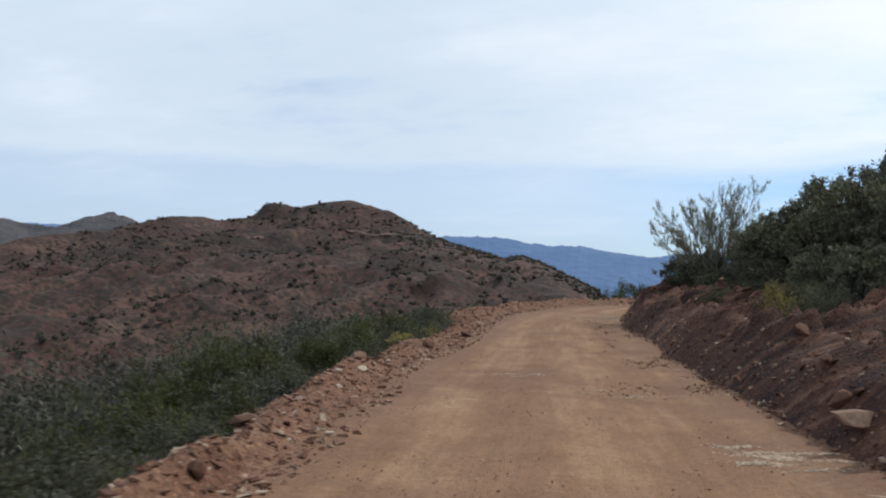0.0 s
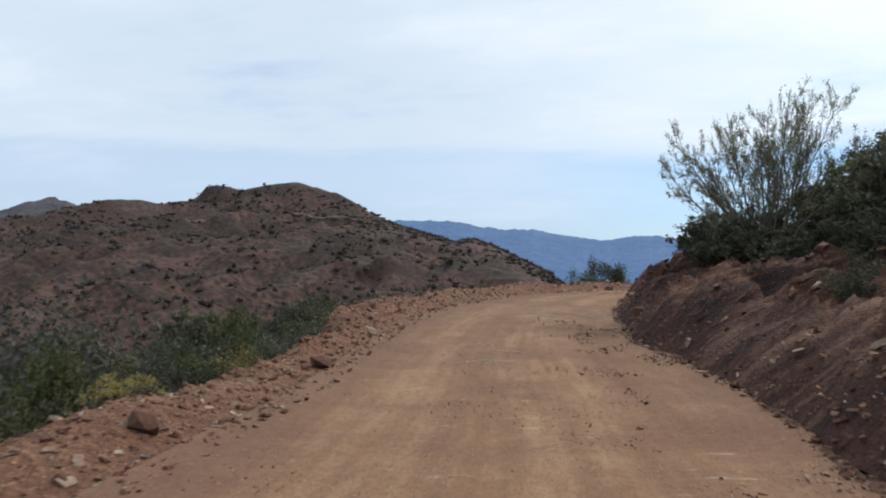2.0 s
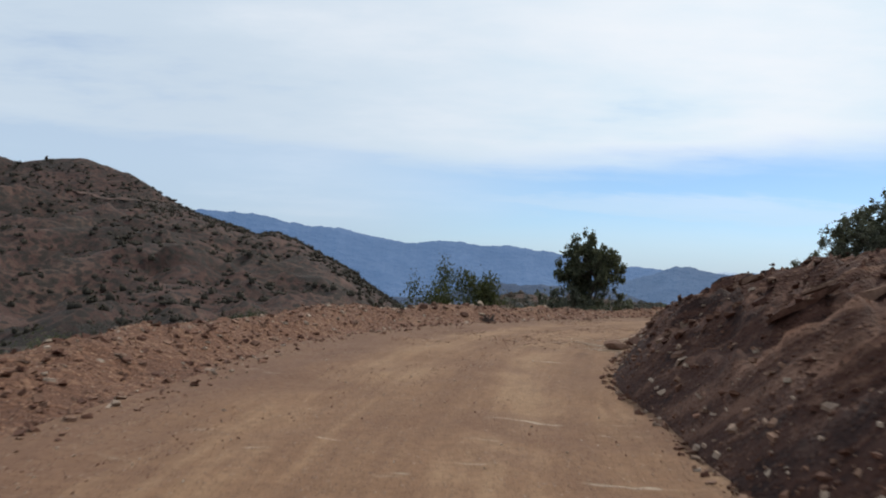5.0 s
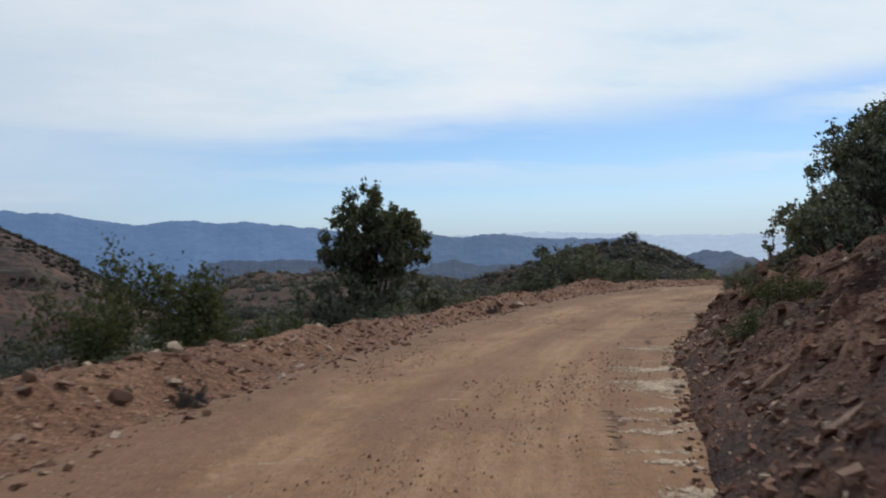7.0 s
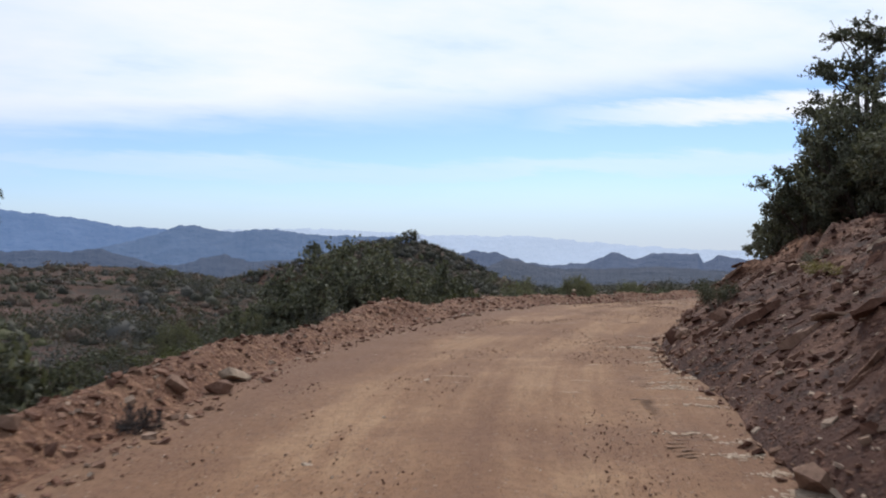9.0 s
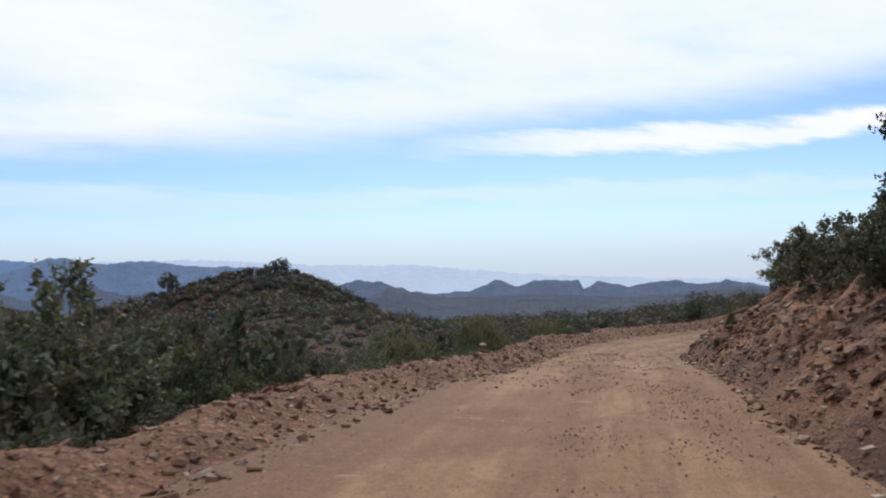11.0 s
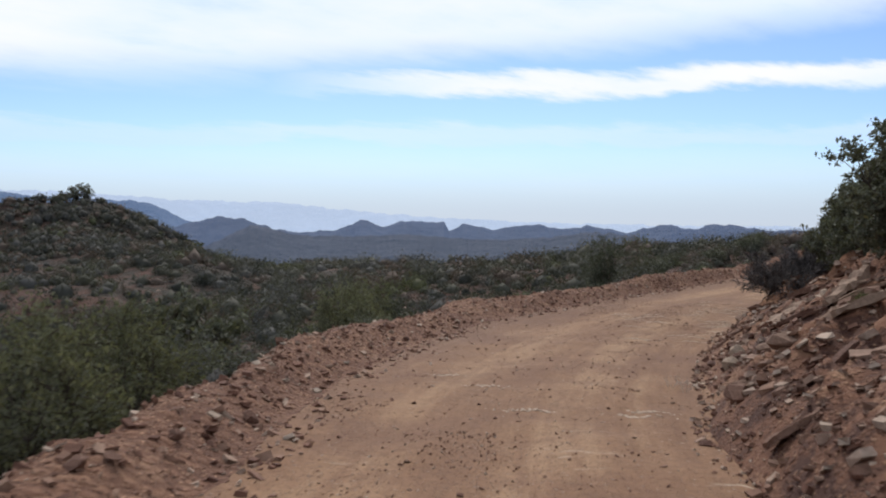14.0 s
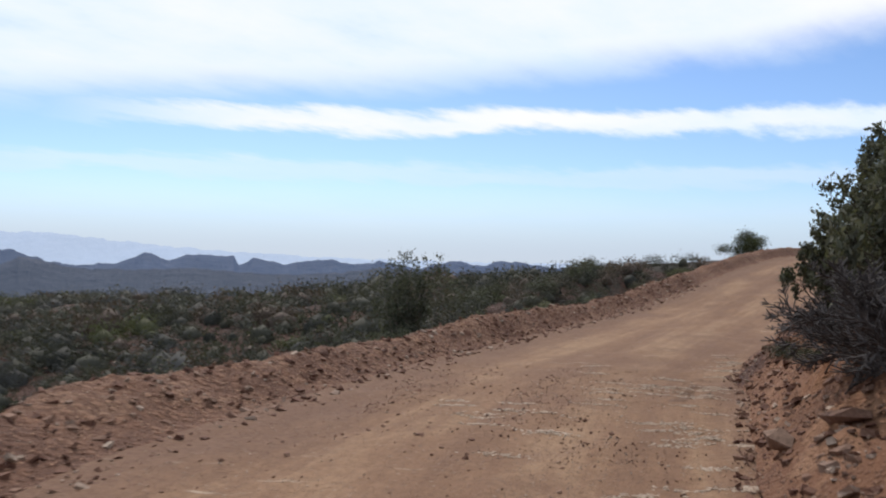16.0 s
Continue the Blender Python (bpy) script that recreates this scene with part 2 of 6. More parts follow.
def bank_material():
    """Red-brown earth with thin tilted beds of paler rock."""
    m = Mat("bank_soil")

    def along(v):
        n = m.n.new("ShaderNodeVectorMath")
        n.operation = "DOT_PRODUCT"
        m.l.new(m.tc.outputs["Object"], n.inputs[0])
        n.inputs[1].default_value = v
        return n.outputs["Value"]

    # Earlier bank is darker: redder earth, plus its shade put into the colour.
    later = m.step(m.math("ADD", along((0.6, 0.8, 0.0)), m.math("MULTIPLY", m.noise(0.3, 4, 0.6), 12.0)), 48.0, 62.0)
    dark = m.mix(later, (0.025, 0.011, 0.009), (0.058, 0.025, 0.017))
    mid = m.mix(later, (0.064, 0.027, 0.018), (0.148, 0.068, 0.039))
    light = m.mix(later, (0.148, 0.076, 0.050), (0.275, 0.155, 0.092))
    depth = m.math("ADD", along((-0.42, 0.33, 1.0)), m.math("MULTIPLY", m.noise(0.6, 4, 0.6), 0.9))
    place = m.n.new("ShaderNodeCombineXYZ")
    m.l.new(m.math("MULTIPLY", depth, 3.4), place.inputs[0])
    m.l.new(m.math("MULTIPLY", along((0.8, 0.8, 0.0)), 0.30), place.inputs[1])
    beds = m.n.new("ShaderNodeTexNoise")
    beds.inputs["Scale"].default_value, beds.inputs["Detail"].default_value, beds.inputs["Roughness"].default_value = 1.0, 7, 0.68
    m.l.new(place.outputs[0], beds.inputs["Vector"])
    beds = beds.outputs["Fac"]
    soil, grit = m.noise(0.45, 7, 0.65), m.noise(7.0, 8, 0.7)
    mixed_ = m.math("ADD", m.math("MULTIPLY", soil, 0.3), m.math("ADD", m.math("MULTIPLY", beds, 0.5), m.math("MULTIPLY", grit, 0.2)))
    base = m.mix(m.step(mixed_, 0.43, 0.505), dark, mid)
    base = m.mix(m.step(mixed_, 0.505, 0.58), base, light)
    base = m.mix(m.math("MULTIPLY", m.step(m.noise(0.14, 4, 0.6), 0.48, 0.64, 0.0, 0.6), later), base, (0.215, 0.100, 0.050))
    chip = m.noise(15.0, kind="ShaderNodeTexVoronoi", out="Distance")
    tone = m.noise(15.0, kind="ShaderNodeTexVoronoi", out="Color")
    base = m.mix(m.math("MULTIPLY", m.step(chip, 0.40, 0.24), m.step(tone, 0.35, 0.6, 0.0, 0.7)), base, m.mix(m.step(tone, 0.5, 0.8), dark, light))
    m.color(base)
    h = m.math("ADD", m.math("MULTIPLY", beds, 1.6), m.math("ADD", m.math("MULTIPLY", grit, 0.7), m.math("MULTIPLY", m.step(chip, 0.5, 0.1), 0.4)))
    return m.bump(h, 0.9, 0.07).m


def stone_material(name, stops, island=False):
    m = Mat(name)
    if island:
        g = m.n.new("ShaderNodeNewGeometry")
        r = g.outputs["Random Per Island"]
    else:
        g = m.n.new("ShaderNodeObjectInfo")
        r = g.outputs["Random"]
    base = m.ramp(r, stops)
    base = m.mix(1.0, base, m.ramp(m.noise(7.0, 7, 0.7), [(0.3, (0.55, 0.53, 0.50)), (0.65, (1.12, 1.1, 1.08))]), "MULTIPLY")
    m.color(base)
    m.p.inputs["Roughness"].default_value = 0.85
    return m.bump(m.noise(16.0, 8, 0.7), 0.7, 0.02).m


def leaf_material(name, stops, island=True, through=0.25, gloss=0.15):
    m = Mat(name)
    g = m.n.new("ShaderNodeNewGeometry")
    o = m.n.new("ShaderNodeObjectInfo")
    v = m.math("ADD", m.math("MULTIPLY", g.outputs["Random Per Island"], 0.6), m.math("MULTIPLY", o.outputs["Random"], 0.4))
    base = m.ramp(v, stops)
    m.color(base)
    m.p.inputs["Roughness"].default_value = 0.7
    m.p.inputs["Specular IOR Level"].default_value = gloss
    t = m.n.new("ShaderNodeBsdfTranslucent")
    m.l.new(m.mix(1.0, base, (1.5, 1.6, 0.9), "MULTIPLY"), t.inputs[0])
    mx = m.n.new("ShaderNodeMixShader")
    mx.inputs[0].default_value = through
    m.l.new(m.p.outputs[0], mx.inputs[1])
    m.l.new(t.outputs[0], mx.inputs[2])
    m.l.new(mx.outputs[0], m.n["Material Output"].inputs[0])
    return m.m


def wood_material(name, a, b):
    m = Mat(name)
    m.color(m.ramp(m.noise(14.0, 6, 0.7, stretch=(1, 1, 0.3)), [(0.35, a), (0.7, b)]))
    return m.bump(m.noise(30.0, 6, 0.7, stretch=(1, 1, 0.2)), 0.6, 0.01).m


def scrubland_material(name, soils, plants, cover, thick=0.85):
    """Dry ground with dark scrub on it, for surfaces that stay far away."""
    m = Mat(name)
    a = m.noise(0.03, 8, 0.6)
    base = m.ramp(m.math("ADD", m.math("MULTIPLY", a, 0.55), m.math("MULTIPLY", m.noise(0.25, 8, 0.7), 0.45)), [(0.36, soils[0]), (0.5, soils[1]), (0.64, soils[2])])
    dens = m.noise(0.018, 5, 0.6)
    tufts = m.math("ADD", m.math("MULTIPLY", m.noise(0.55, 8, 0.72), 0.7), m.math("MULTIPLY", m.noise(0.09, 5, 0.6), 0.3))
    lim = m.math("ADD", tufts, m.math("MULTIPLY", m.math("SUBTRACT", dens, 0.5), 0.5))
    edge_ = 0.5 + (0.6 - cover) * 0.4
    dots = m.n.new("ShaderNodeTexVoronoi")
    dots.inputs["Scale"].default_value = 0.34
    m.l.new(m.tc.outputs["Object"], dots.inputs["Vector"])
    spots = m.math("ADD", dots.outputs["Distance"], m.math("MULTIPLY", m.math("SUBTRACT", m.noise(0.9, 5, 0.7), 0.5), 0.9))
    spots = m.math("SUBTRACT", spots, m.math("MULTIPLY", m.math("SUBTRACT", dens, 0.5), 0.9))
    base = m.mix(m.step(spots, cover - 0.02, cover - 0.26, 0.0, 0.8), base, plants[0])
    base = m.mix(m.step(lim, edge_ - 0.03, edge_ + 0.04, 0.0, thick), base, m.ramp(m.noise(0.06, 4, 0.6), [(0.4, plants[0]), (0.6, plants[1])]))
    m.color(base)
    return m.bump(m.math("ADD", m.noise(0.12, 8, 0.75), m.math("MULTIPLY", tufts, 0.8)), 0.9, 1.4).m


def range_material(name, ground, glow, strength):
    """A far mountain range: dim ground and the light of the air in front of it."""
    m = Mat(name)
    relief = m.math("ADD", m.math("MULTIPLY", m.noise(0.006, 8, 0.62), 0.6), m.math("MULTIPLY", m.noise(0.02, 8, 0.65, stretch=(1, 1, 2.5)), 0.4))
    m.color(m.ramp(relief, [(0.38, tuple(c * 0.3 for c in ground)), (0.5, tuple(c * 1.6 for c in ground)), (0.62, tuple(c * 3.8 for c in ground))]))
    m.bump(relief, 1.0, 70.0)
    # Haze in front of the range, put into the surface as emission.
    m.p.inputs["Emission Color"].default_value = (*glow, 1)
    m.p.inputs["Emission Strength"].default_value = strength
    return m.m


M_ROAD = dirt_material()
M_BERM = rubble_soil("berm_soil", (0.090, 0.041, 0.026), (0.176, 0.086, 0.051), (0.270, 0.155, 0.096))
M_TRACK = rubble_soil("track_soil", (0.090, 0.052, 0.042), (0.130, 0.080, 0.064), (0.180, 0.118, 0.095))
M_TREAD = stone_material("pressed_soil", [(0.0, (0.150, 0.082, 0.052)), (1.0, (0.225, 0.132, 0.082))], True)
M_BANK = bank_material()
M_STONE = stone_material("broken_stone", [(0.0, (0.098, 0.044, 0.030)), (0.45, (0.178, 0.090, 0.060)), (0.8, (0.255, 0.155, 0.108)), (0.97, (0.40, 0.31, 0.24))], True)
# Darker than broken_stone: browner, with the first bank's shade in the colour.
M_BROWN = stone_material("brown_stone", [(0.0, (0.070, 0.031, 0.022)), (0.45, (0.125, 0.062, 0.043)), (0.8, (0.195, 0.117, 0.083)), (0.97, (0.34, 0.26, 0.20))], True)
M_ROCK = stone_material("weathered_rock", [(0.0, (0.100, 0.047, 0.032)), (0.5, (0.170, 0.092, 0.064)), (1.0, (0.265, 0.172, 0.124))])
M_PALE = stone_material("pale_rock", [(0.0, (0.30, 0.215, 0.150)), (1.0, (0.47, 0.38, 0.295))], True)
M_TAN = stone_material("tan_shards", [(0.0, (0.18, 0.100, 0.070)), (0.5, (0.29, 0.195, 0.145)), (1.0, (0.45, 0.35, 0.275))], True)
M_LEDGE = stone_material("pale_bedrock", [(0.0, (0.23, 0.148, 0.104)), (1.0, (0.37, 0.272, 0.203))])
M_GROUND = scrubland_material("scrub_ground", [(0.044, 0.021, 0.015), (0.076, 0.037, 0.026), (0.126, 0.067, 0.047)], [(0.030, 0.026, 0.020), (0.044, 0.038, 0.028)], 0.52)
M_HILL = scrubland_material("hill_ground", [(0.042, 0.022, 0.018), (0.078, 0.041, 0.033), (0.140, 0.082, 0.063)], [(0.022, 0.020, 0.017), (0.034, 0.031, 0.025)], 0.60, 0.5)
L_DARK = leaf_material("dark_leaves", [(0.1, (0.046, 0.048, 0.034)), (0.5, (0.084, 0.086, 0.060)), (0.9, (0.165, 0.163, 0.118))], through=0.15)
L_OAK = leaf_material("oak_leaves", [(0.1, (0.030, 0.033, 0.019)), (0.5, (0.054, 0.058, 0.035)), (0.9, (0.128, 0.128, 0.080))], through=0.2)
L_GREY = leaf_material("grey_green_leaves", [(0.1, (0.033, 0.036, 0.026)), (0.5, (0.061, 0.064, 0.046)), (0.9, (0.121, 0.121, 0.088))], through=0.2)
L_GREEN = leaf_material("green_leaves", [(0.1, (0.032, 0.036, 0.015)), (0.5, (0.058, 0.062, 0.027)), (0.9, (0.105, 0.108, 0.050))], through=0.2)
L_SILVER = leaf_material("silver_leaves", [(0.1, (0.095, 0.096, 0.076)), (0.5, (0.180, 0.177, 0.138)), (0.9, (0.310, 0.303, 0.240))], through=0.35)
L_DRY = leaf_material("dry_leaves", [(0.1, (0.090, 0.072, 0.030)), (0.5, (0.160, 0.130, 0.058)), (0.9, (0.250, 0.210, 0.105))])
# Blue raised in olive, grey and dark scrub leaves to stand in for haze.
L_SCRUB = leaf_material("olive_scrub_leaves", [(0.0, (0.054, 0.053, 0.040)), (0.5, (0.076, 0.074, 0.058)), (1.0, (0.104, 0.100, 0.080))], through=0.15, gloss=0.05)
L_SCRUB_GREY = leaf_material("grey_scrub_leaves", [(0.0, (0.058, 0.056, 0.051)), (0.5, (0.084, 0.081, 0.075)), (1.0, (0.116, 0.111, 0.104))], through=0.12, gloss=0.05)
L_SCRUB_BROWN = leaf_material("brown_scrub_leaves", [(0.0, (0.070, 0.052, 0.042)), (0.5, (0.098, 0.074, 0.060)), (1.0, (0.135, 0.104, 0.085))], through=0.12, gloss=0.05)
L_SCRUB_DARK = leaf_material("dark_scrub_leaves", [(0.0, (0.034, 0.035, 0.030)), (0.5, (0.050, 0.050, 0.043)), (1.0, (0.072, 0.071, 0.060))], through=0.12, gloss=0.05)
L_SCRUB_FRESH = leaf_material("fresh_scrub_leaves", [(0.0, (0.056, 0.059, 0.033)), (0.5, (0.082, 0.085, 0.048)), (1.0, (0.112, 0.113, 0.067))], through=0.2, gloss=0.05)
# Leaf colour lightened to put the haze over the far hill into it.
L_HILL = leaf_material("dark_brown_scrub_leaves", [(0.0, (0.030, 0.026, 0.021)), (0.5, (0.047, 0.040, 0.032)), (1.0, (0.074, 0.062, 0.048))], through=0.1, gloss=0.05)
L_SOFT = leaf_material("soft_olive_leaves", [(0.0, (0.078, 0.077, 0.052)), (0.5, (0.110, 0.108, 0.076)), (1.0, (0.150, 0.146, 0.106))], through=0.3, gloss=0.05)
L_STRAW = leaf_material("straw_leaves", [(0.1, (0.20, 0.160, 0.055)), (0.5, (0.32, 0.260, 0.095)), (0.9, (0.44, 0.370, 0.155))])
W_DARK = wood_material("dark_bark", (0.035, 0.026, 0.020), (0.085, 0.064, 0.050))
W_GREY = wood_material("grey_twigs", (0.110, 0.092, 0.075), (0.260, 0.225, 0.190))
W_DEAD = wood_material("dead_wood", (0.036, 0.031, 0.031), (0.110, 0.097, 0.092))
W_PALE = wood_material("bleached_wood", (0.300, 0.260, 0.220), (0.520, 0.470, 0.410))


# ---------------------------------------------------------------- noise and the lie of the land
def value_noise(x, y, seed=0):
    xi, yi = np.floor(x).astype(np.int64), np.floor(y).astype(np.int64)
    fx, fy = x - xi, y - yi
    fx, fy = fx * fx * fx * (fx * (fx * 6 - 15) + 10), fy * fy * fy * (fy * (fy * 6 - 15) + 10)

    def h(a, b):
        n = (a * 374761393 + b * 668265263 + seed * 974634721) & 0x7FFFFFFF
        n = ((n ^ (n >> 13)) * 1274126177) & 0x7FFFFFFF
        return ((n ^ (n >> 16)) & 0xFFFF) / 32767.5 - 1

    return (h(xi, yi) * (1 - fx) + h(xi + 1, yi) * fx) * (1 - fy) + (h(xi, yi + 1) * (1 - fx) + h(xi + 1, yi + 1) * fx) * fy


def fbm(x, y, octaves=4, seed=0, gain=0.5):
    out, a = 0.0, 1.0
    for k in range(octaves):
        out = out + a * value_noise(x * 2.03**k + 13.7 * k, y * 2.03**k - 7.1 * k, seed + k)
        a *= gain
    return out


def smooth(a, b, v):
    t = np.clip((np.asarray(v, float) - a) / (b - a), 0, 1)
    return t * t * (3 - 2 * t)


# ground under the driven line, every nine metres from 24 m behind the start
LINE = [
    (14.40, -76.28, -0.79), (12.40, -67.51, -0.91), (10.39, -58.73, -1.02), (8.39, -49.99, -1.12), (6.52, -41.08, -1.06),
    (4.64, -32.22, -0.93), (2.91, -23.54, -0.76), (0.95, -14.86, -0.46), (-0.16, -5.98, -0.09), (0.00, 3.08, 0.23),
    (1.46, 12.06, 0.47), (4.55, 20.63, 0.58), (8.62, 28.40, 0.67), (13.33, 36.15, 0.80), (19.38, 42.96, 0.94),
    (25.31, 49.62, 0.81), (31.32, 56.17, 0.53), (38.23, 62.69, 0.18), (45.65, 67.75, -0.03), (53.87, 71.39, -0.02),
    (62.52, 73.86, 0.10), (71.35, 75.62, 0.48), (80.24, 77.01, 1.22), (89.17, 78.13, 2.12), (98.0, 78.6, 2.86),
    (106.8, 77.2, 3.20), (114.8, 73.2, 3.25), (121.4, 67.0, 3.2),
]


def spline(knots, per):
    k = np.array(knots, float)
    k = np.vstack([2 * k[0] - k[1], k, 2 * k[-1] - k[-2]])
    out = []
    for i in range(1, len(k) - 2):
        t = np.linspace(0, 1, per, endpoint=False)[:, None]
        a, b, c, d = k[i - 1], k[i], k[i + 1], k[i + 2]
        out.append(0.5 * (2 * b + (c - a) * t + (2 * a - 5 * b + 4 * c - d) * t**2 + (3 * b - a - 3 * c + d) * t**3))
    return np.vstack(out + [k[-2:-1]])


CL = spline(LINE, 36)
CS = np.r_[0, np.cumsum(np.linalg.norm(np.diff(CL[:, :2], axis=0), axis=1))]
CS -= CS[np.argmin(((CL[:, :2] - (9.05, -52.89)) ** 2).sum(1))]
CT = np.gradient(CL[:, :2], axis=0)
CT /= np.linalg.norm(CT, axis=1)[:, None]


def left_edge(s):
    return np.interp(s, [0, 10, 20, 40, 60, 75, 100, 111, 117, 124, 131, 140, 148, 154, 172, 182, 200], [-2.5, -2.8, -3.4, -3.1, -3.8, -3.4, -3.7, -3.1, -2.3, -2.25, -3.1, -3.65, -3.3, -3.2, -3.1, -3.4, -3.4]) + 0.18 * value_noise(s * 0.22, s * 0 + 3.3, 5)


def berm_out(s):
    """Outer brink of the windrow."""
    b = np.interp(s, [0, 8, 10.5, 14, 20, 30, 38, 41, 45, 48, 60, 70, 75, 86, 92, 97, 108, 115, 123, 129, 137, 142, 146, 160, 200],
                  [-3.2, -3.2, -3.5, -4.0, -4.4, -4.5, -3.8, -4.1, -5.2, -5.4, -5.5, -5.3, -4.9, -4.2, -4.3, -4.8, -4.6, -3.3, -3.3, -4.0, -4.7, -5.2, -4.7, -4.2, -4.2])
    return b + 0.15 * value_noise(s * 0.6, s * 0 + 5.3, 15)


def right_edge(s):
    return np.interp(s, [0, 20, 35, 47, 58, 66, 74, 88, 100, 112, 118, 127, 138, 148, 200], [3.3, 3.1, 3.2, 2.6, 2.0, 1.95, 2.1, 2.4, 2.0, 2.2, 2.15, 2.0, 2.4, 2.4, 2.3]) + 0.18 * value_noise(s * 0.3, s * 0 + 9.1, 6)


def line_at(s):
    x, y, z = (np.interp(s, CS, CL[:, k]) for k in range(3))
    tx, ty = np.interp(s, CS, CT[:, 0]), np.interp(s, CS, CT[:, 1])
    return x, y, z, tx, ty


def to_xy(s, l):
    x, y, z, tx, ty = line_at(s)
    return x + ty * l, y - tx * l


def bank_point(s, l):
    return tuple(float(v[0]) for v in to_xy(np.array([s]), np.array([l])))


def to_sl(x, y):
    x, y = np.atleast_1d(np.asarray(x, float)), np.atleast_1d(np.asarray(y, float))
    s, l = np.empty(len(x)), np.empty(len(x))
    sub = slice(None, None, 4)
    px, py, ps, pt = CL[sub, 0], CL[sub, 1], CS[sub], CT[sub]
    for i in range(0, len(x), 20000):
        j = slice(i, i + 20000)
        d = (x[j, None] - px) ** 2 + (y[j, None] - py) ** 2
        k = d.argmin(1)
        qx, qy = x[j] - px[k], y[j] - py[k]
        s[j] = ps[k] + qx * pt[k, 0] + qy * pt[k, 1]
        l[j] = qx * pt[k, 1] - qy * pt[k, 0]
        far = np.abs(l[j]) < np.sqrt(d.min(1)) - 0.5
        sign = np.where(l[j] < 0, -1.0, 1.0)
        l[j] = np.where(far, sign * np.sqrt(d.min(1)), l[j])
    return s, l


def ridge(x, y, pts, slope, steep=0.0, reach=60.0):
    """Height of a hill with a crest line through pts that falls off by slope on both sides."""
    best = np.full(len(x), -1e9)
    for (x0, y0, z0), (x1, y1, z1) in zip(pts[:-1], pts[1:]):
        dx, dy = x1 - x0, y1 - y0
        t = np.clip(((x - x0) * dx + (y - y0) * dy) / (dx * dx + dy * dy), 0, 1)
        d = np.hypot(x - x0 - t * dx, y - y0 - t * dy)
        best = np.maximum(best, z0 + t * (z1 - z0) - slope * (np.sqrt(d * d + 36) - 6) - steep * np.minimum(d, reach))
    return best


SPUR = [(71, 96, -1.6), (69, 110, -3.4), (70, 126, -2.8), (71, 140, -0.9), (69, 158, 0.0), (71, 178, 1.8)]
RISE = [(76, 96, -0.2), (88, 99, 0.5), (100, 100, 1.3), (110, 95, 2.5), (118, 87, 3.2), (130, 78, 3.4)]
KNOLL = [(20, 198, -4.0), (40, 195, -0.4), (50, 193, 1.9), (55, 192, 3.3), (62, 190, 5.2), (69, 188, 6.7), (75, 185.5, 7.3), (78.5, 184.5, 6.1), (82.5, 183, 3.0), (87, 181, -1.2), (94, 177, -5)]
HILL_CREST = [
    (52, 2.6, 560), (43.8, 2.9, 600), (42.1, 3.5, 612), (38, 3.9, 640), (36.8, 4.35, 648), (34.9, 4.85, 662), (33.3, 4.9, 670), (32, 4.65, 676), (30.3, 4.95, 682), (28.9, 5.3, 686), (27.8, 5.2, 690), (26.4, 5.85, 694),
    (24.4, 6.08, 695), (22, 5.42, 672), (20, 4.22, 640), (18.3, 3.45, 612), (16.2, 2.9, 575), (15.2, 2.5, 560), (14.1, 2.72, 545), (13.2, 2.4, 540), (11.5, 1.6, 530), (9.8, 0.8, 520), (8.5, 0.25, 515), (5, -1.0, 500), (0, -3.5, 480),
]
HILL = [(9.05 - math.sin(radians(a)) * r, -52.9 + math.cos(radians(a)) * r, 0.65 + math.tan(radians(e)) * r) for a, e, r in HILL_CREST]


def natural(x, y, s, l):
    """The ground away from the road."""
    n = fbm(x / 26, y / 26, 4, 11)
    out = np.abs(l)
    zc = np.interp(s, CS, CL[:, 2])
    deep = np.maximum(smooth(92, 70, s), smooth(-2, -30, x)) * (1 - np.exp(-np.maximum(out - np.interp(s, [38, 60], [8.5, 11.5]), 0) / 58))
    plateau = -2.2 + 1.1 * n - 42 * deep - 15 * smooth(98, 122, s) * smooth(62, 210, out) * smooth(36, 62, x) + 2.3 * smooth(50, 150, out) * smooth(70, 84, s) * smooth(62, 36, x) * smooth(-20, 0, x)
    drop = np.interp(s, [0, 60, 110, 135, 150, 172], [1.1, 1.3, 1.4, 1.6, 1.5, 0.3])
    left = zc - drop + (plateau - zc + drop) * smooth(np.interp(s, [140, 172], [4, 7]), np.where(s < 80, 24, np.interp(s, [130, 165], [60, 30])), out)
    far = smooth(230, 1500, out)
    left = left - 50 * far + far * 14 * fbm(x / 300, y / 300, 4, 21)
    # a hollow between the road and the knoll, with a spur that climbs to the knoll behind it
    left = left - 6.5 * np.exp(-(((x - 43) / 22) ** 2 + ((y - 106) / 27) ** 2)) * smooth(5, 26, out)
    left = np.maximum(left, ridge(x, y, SPUR, 0.14, 0.12, 30) + 0.5 * n)
    left = np.maximum(left, ridge(x, y, RISE, 0.10, 0.06, 30) + 0.25 * n)
    left = np.maximum(left, ridge(x, y, KNOLL, 0.20, 0.40, 16) - 1.0 + 0.7 * n)
    right = zc + 2.2 + 0.18 * np.minimum(out, 45) * np.interp(s, [0, 135, 165, 200], [1, 1, 0.3, 0.1]) + 0.8 * n
    right = right - np.interp(s, [0, 140, 170], [0, 0, 2.6]) - 30 * far
    return np.where(l < 0, left, right)


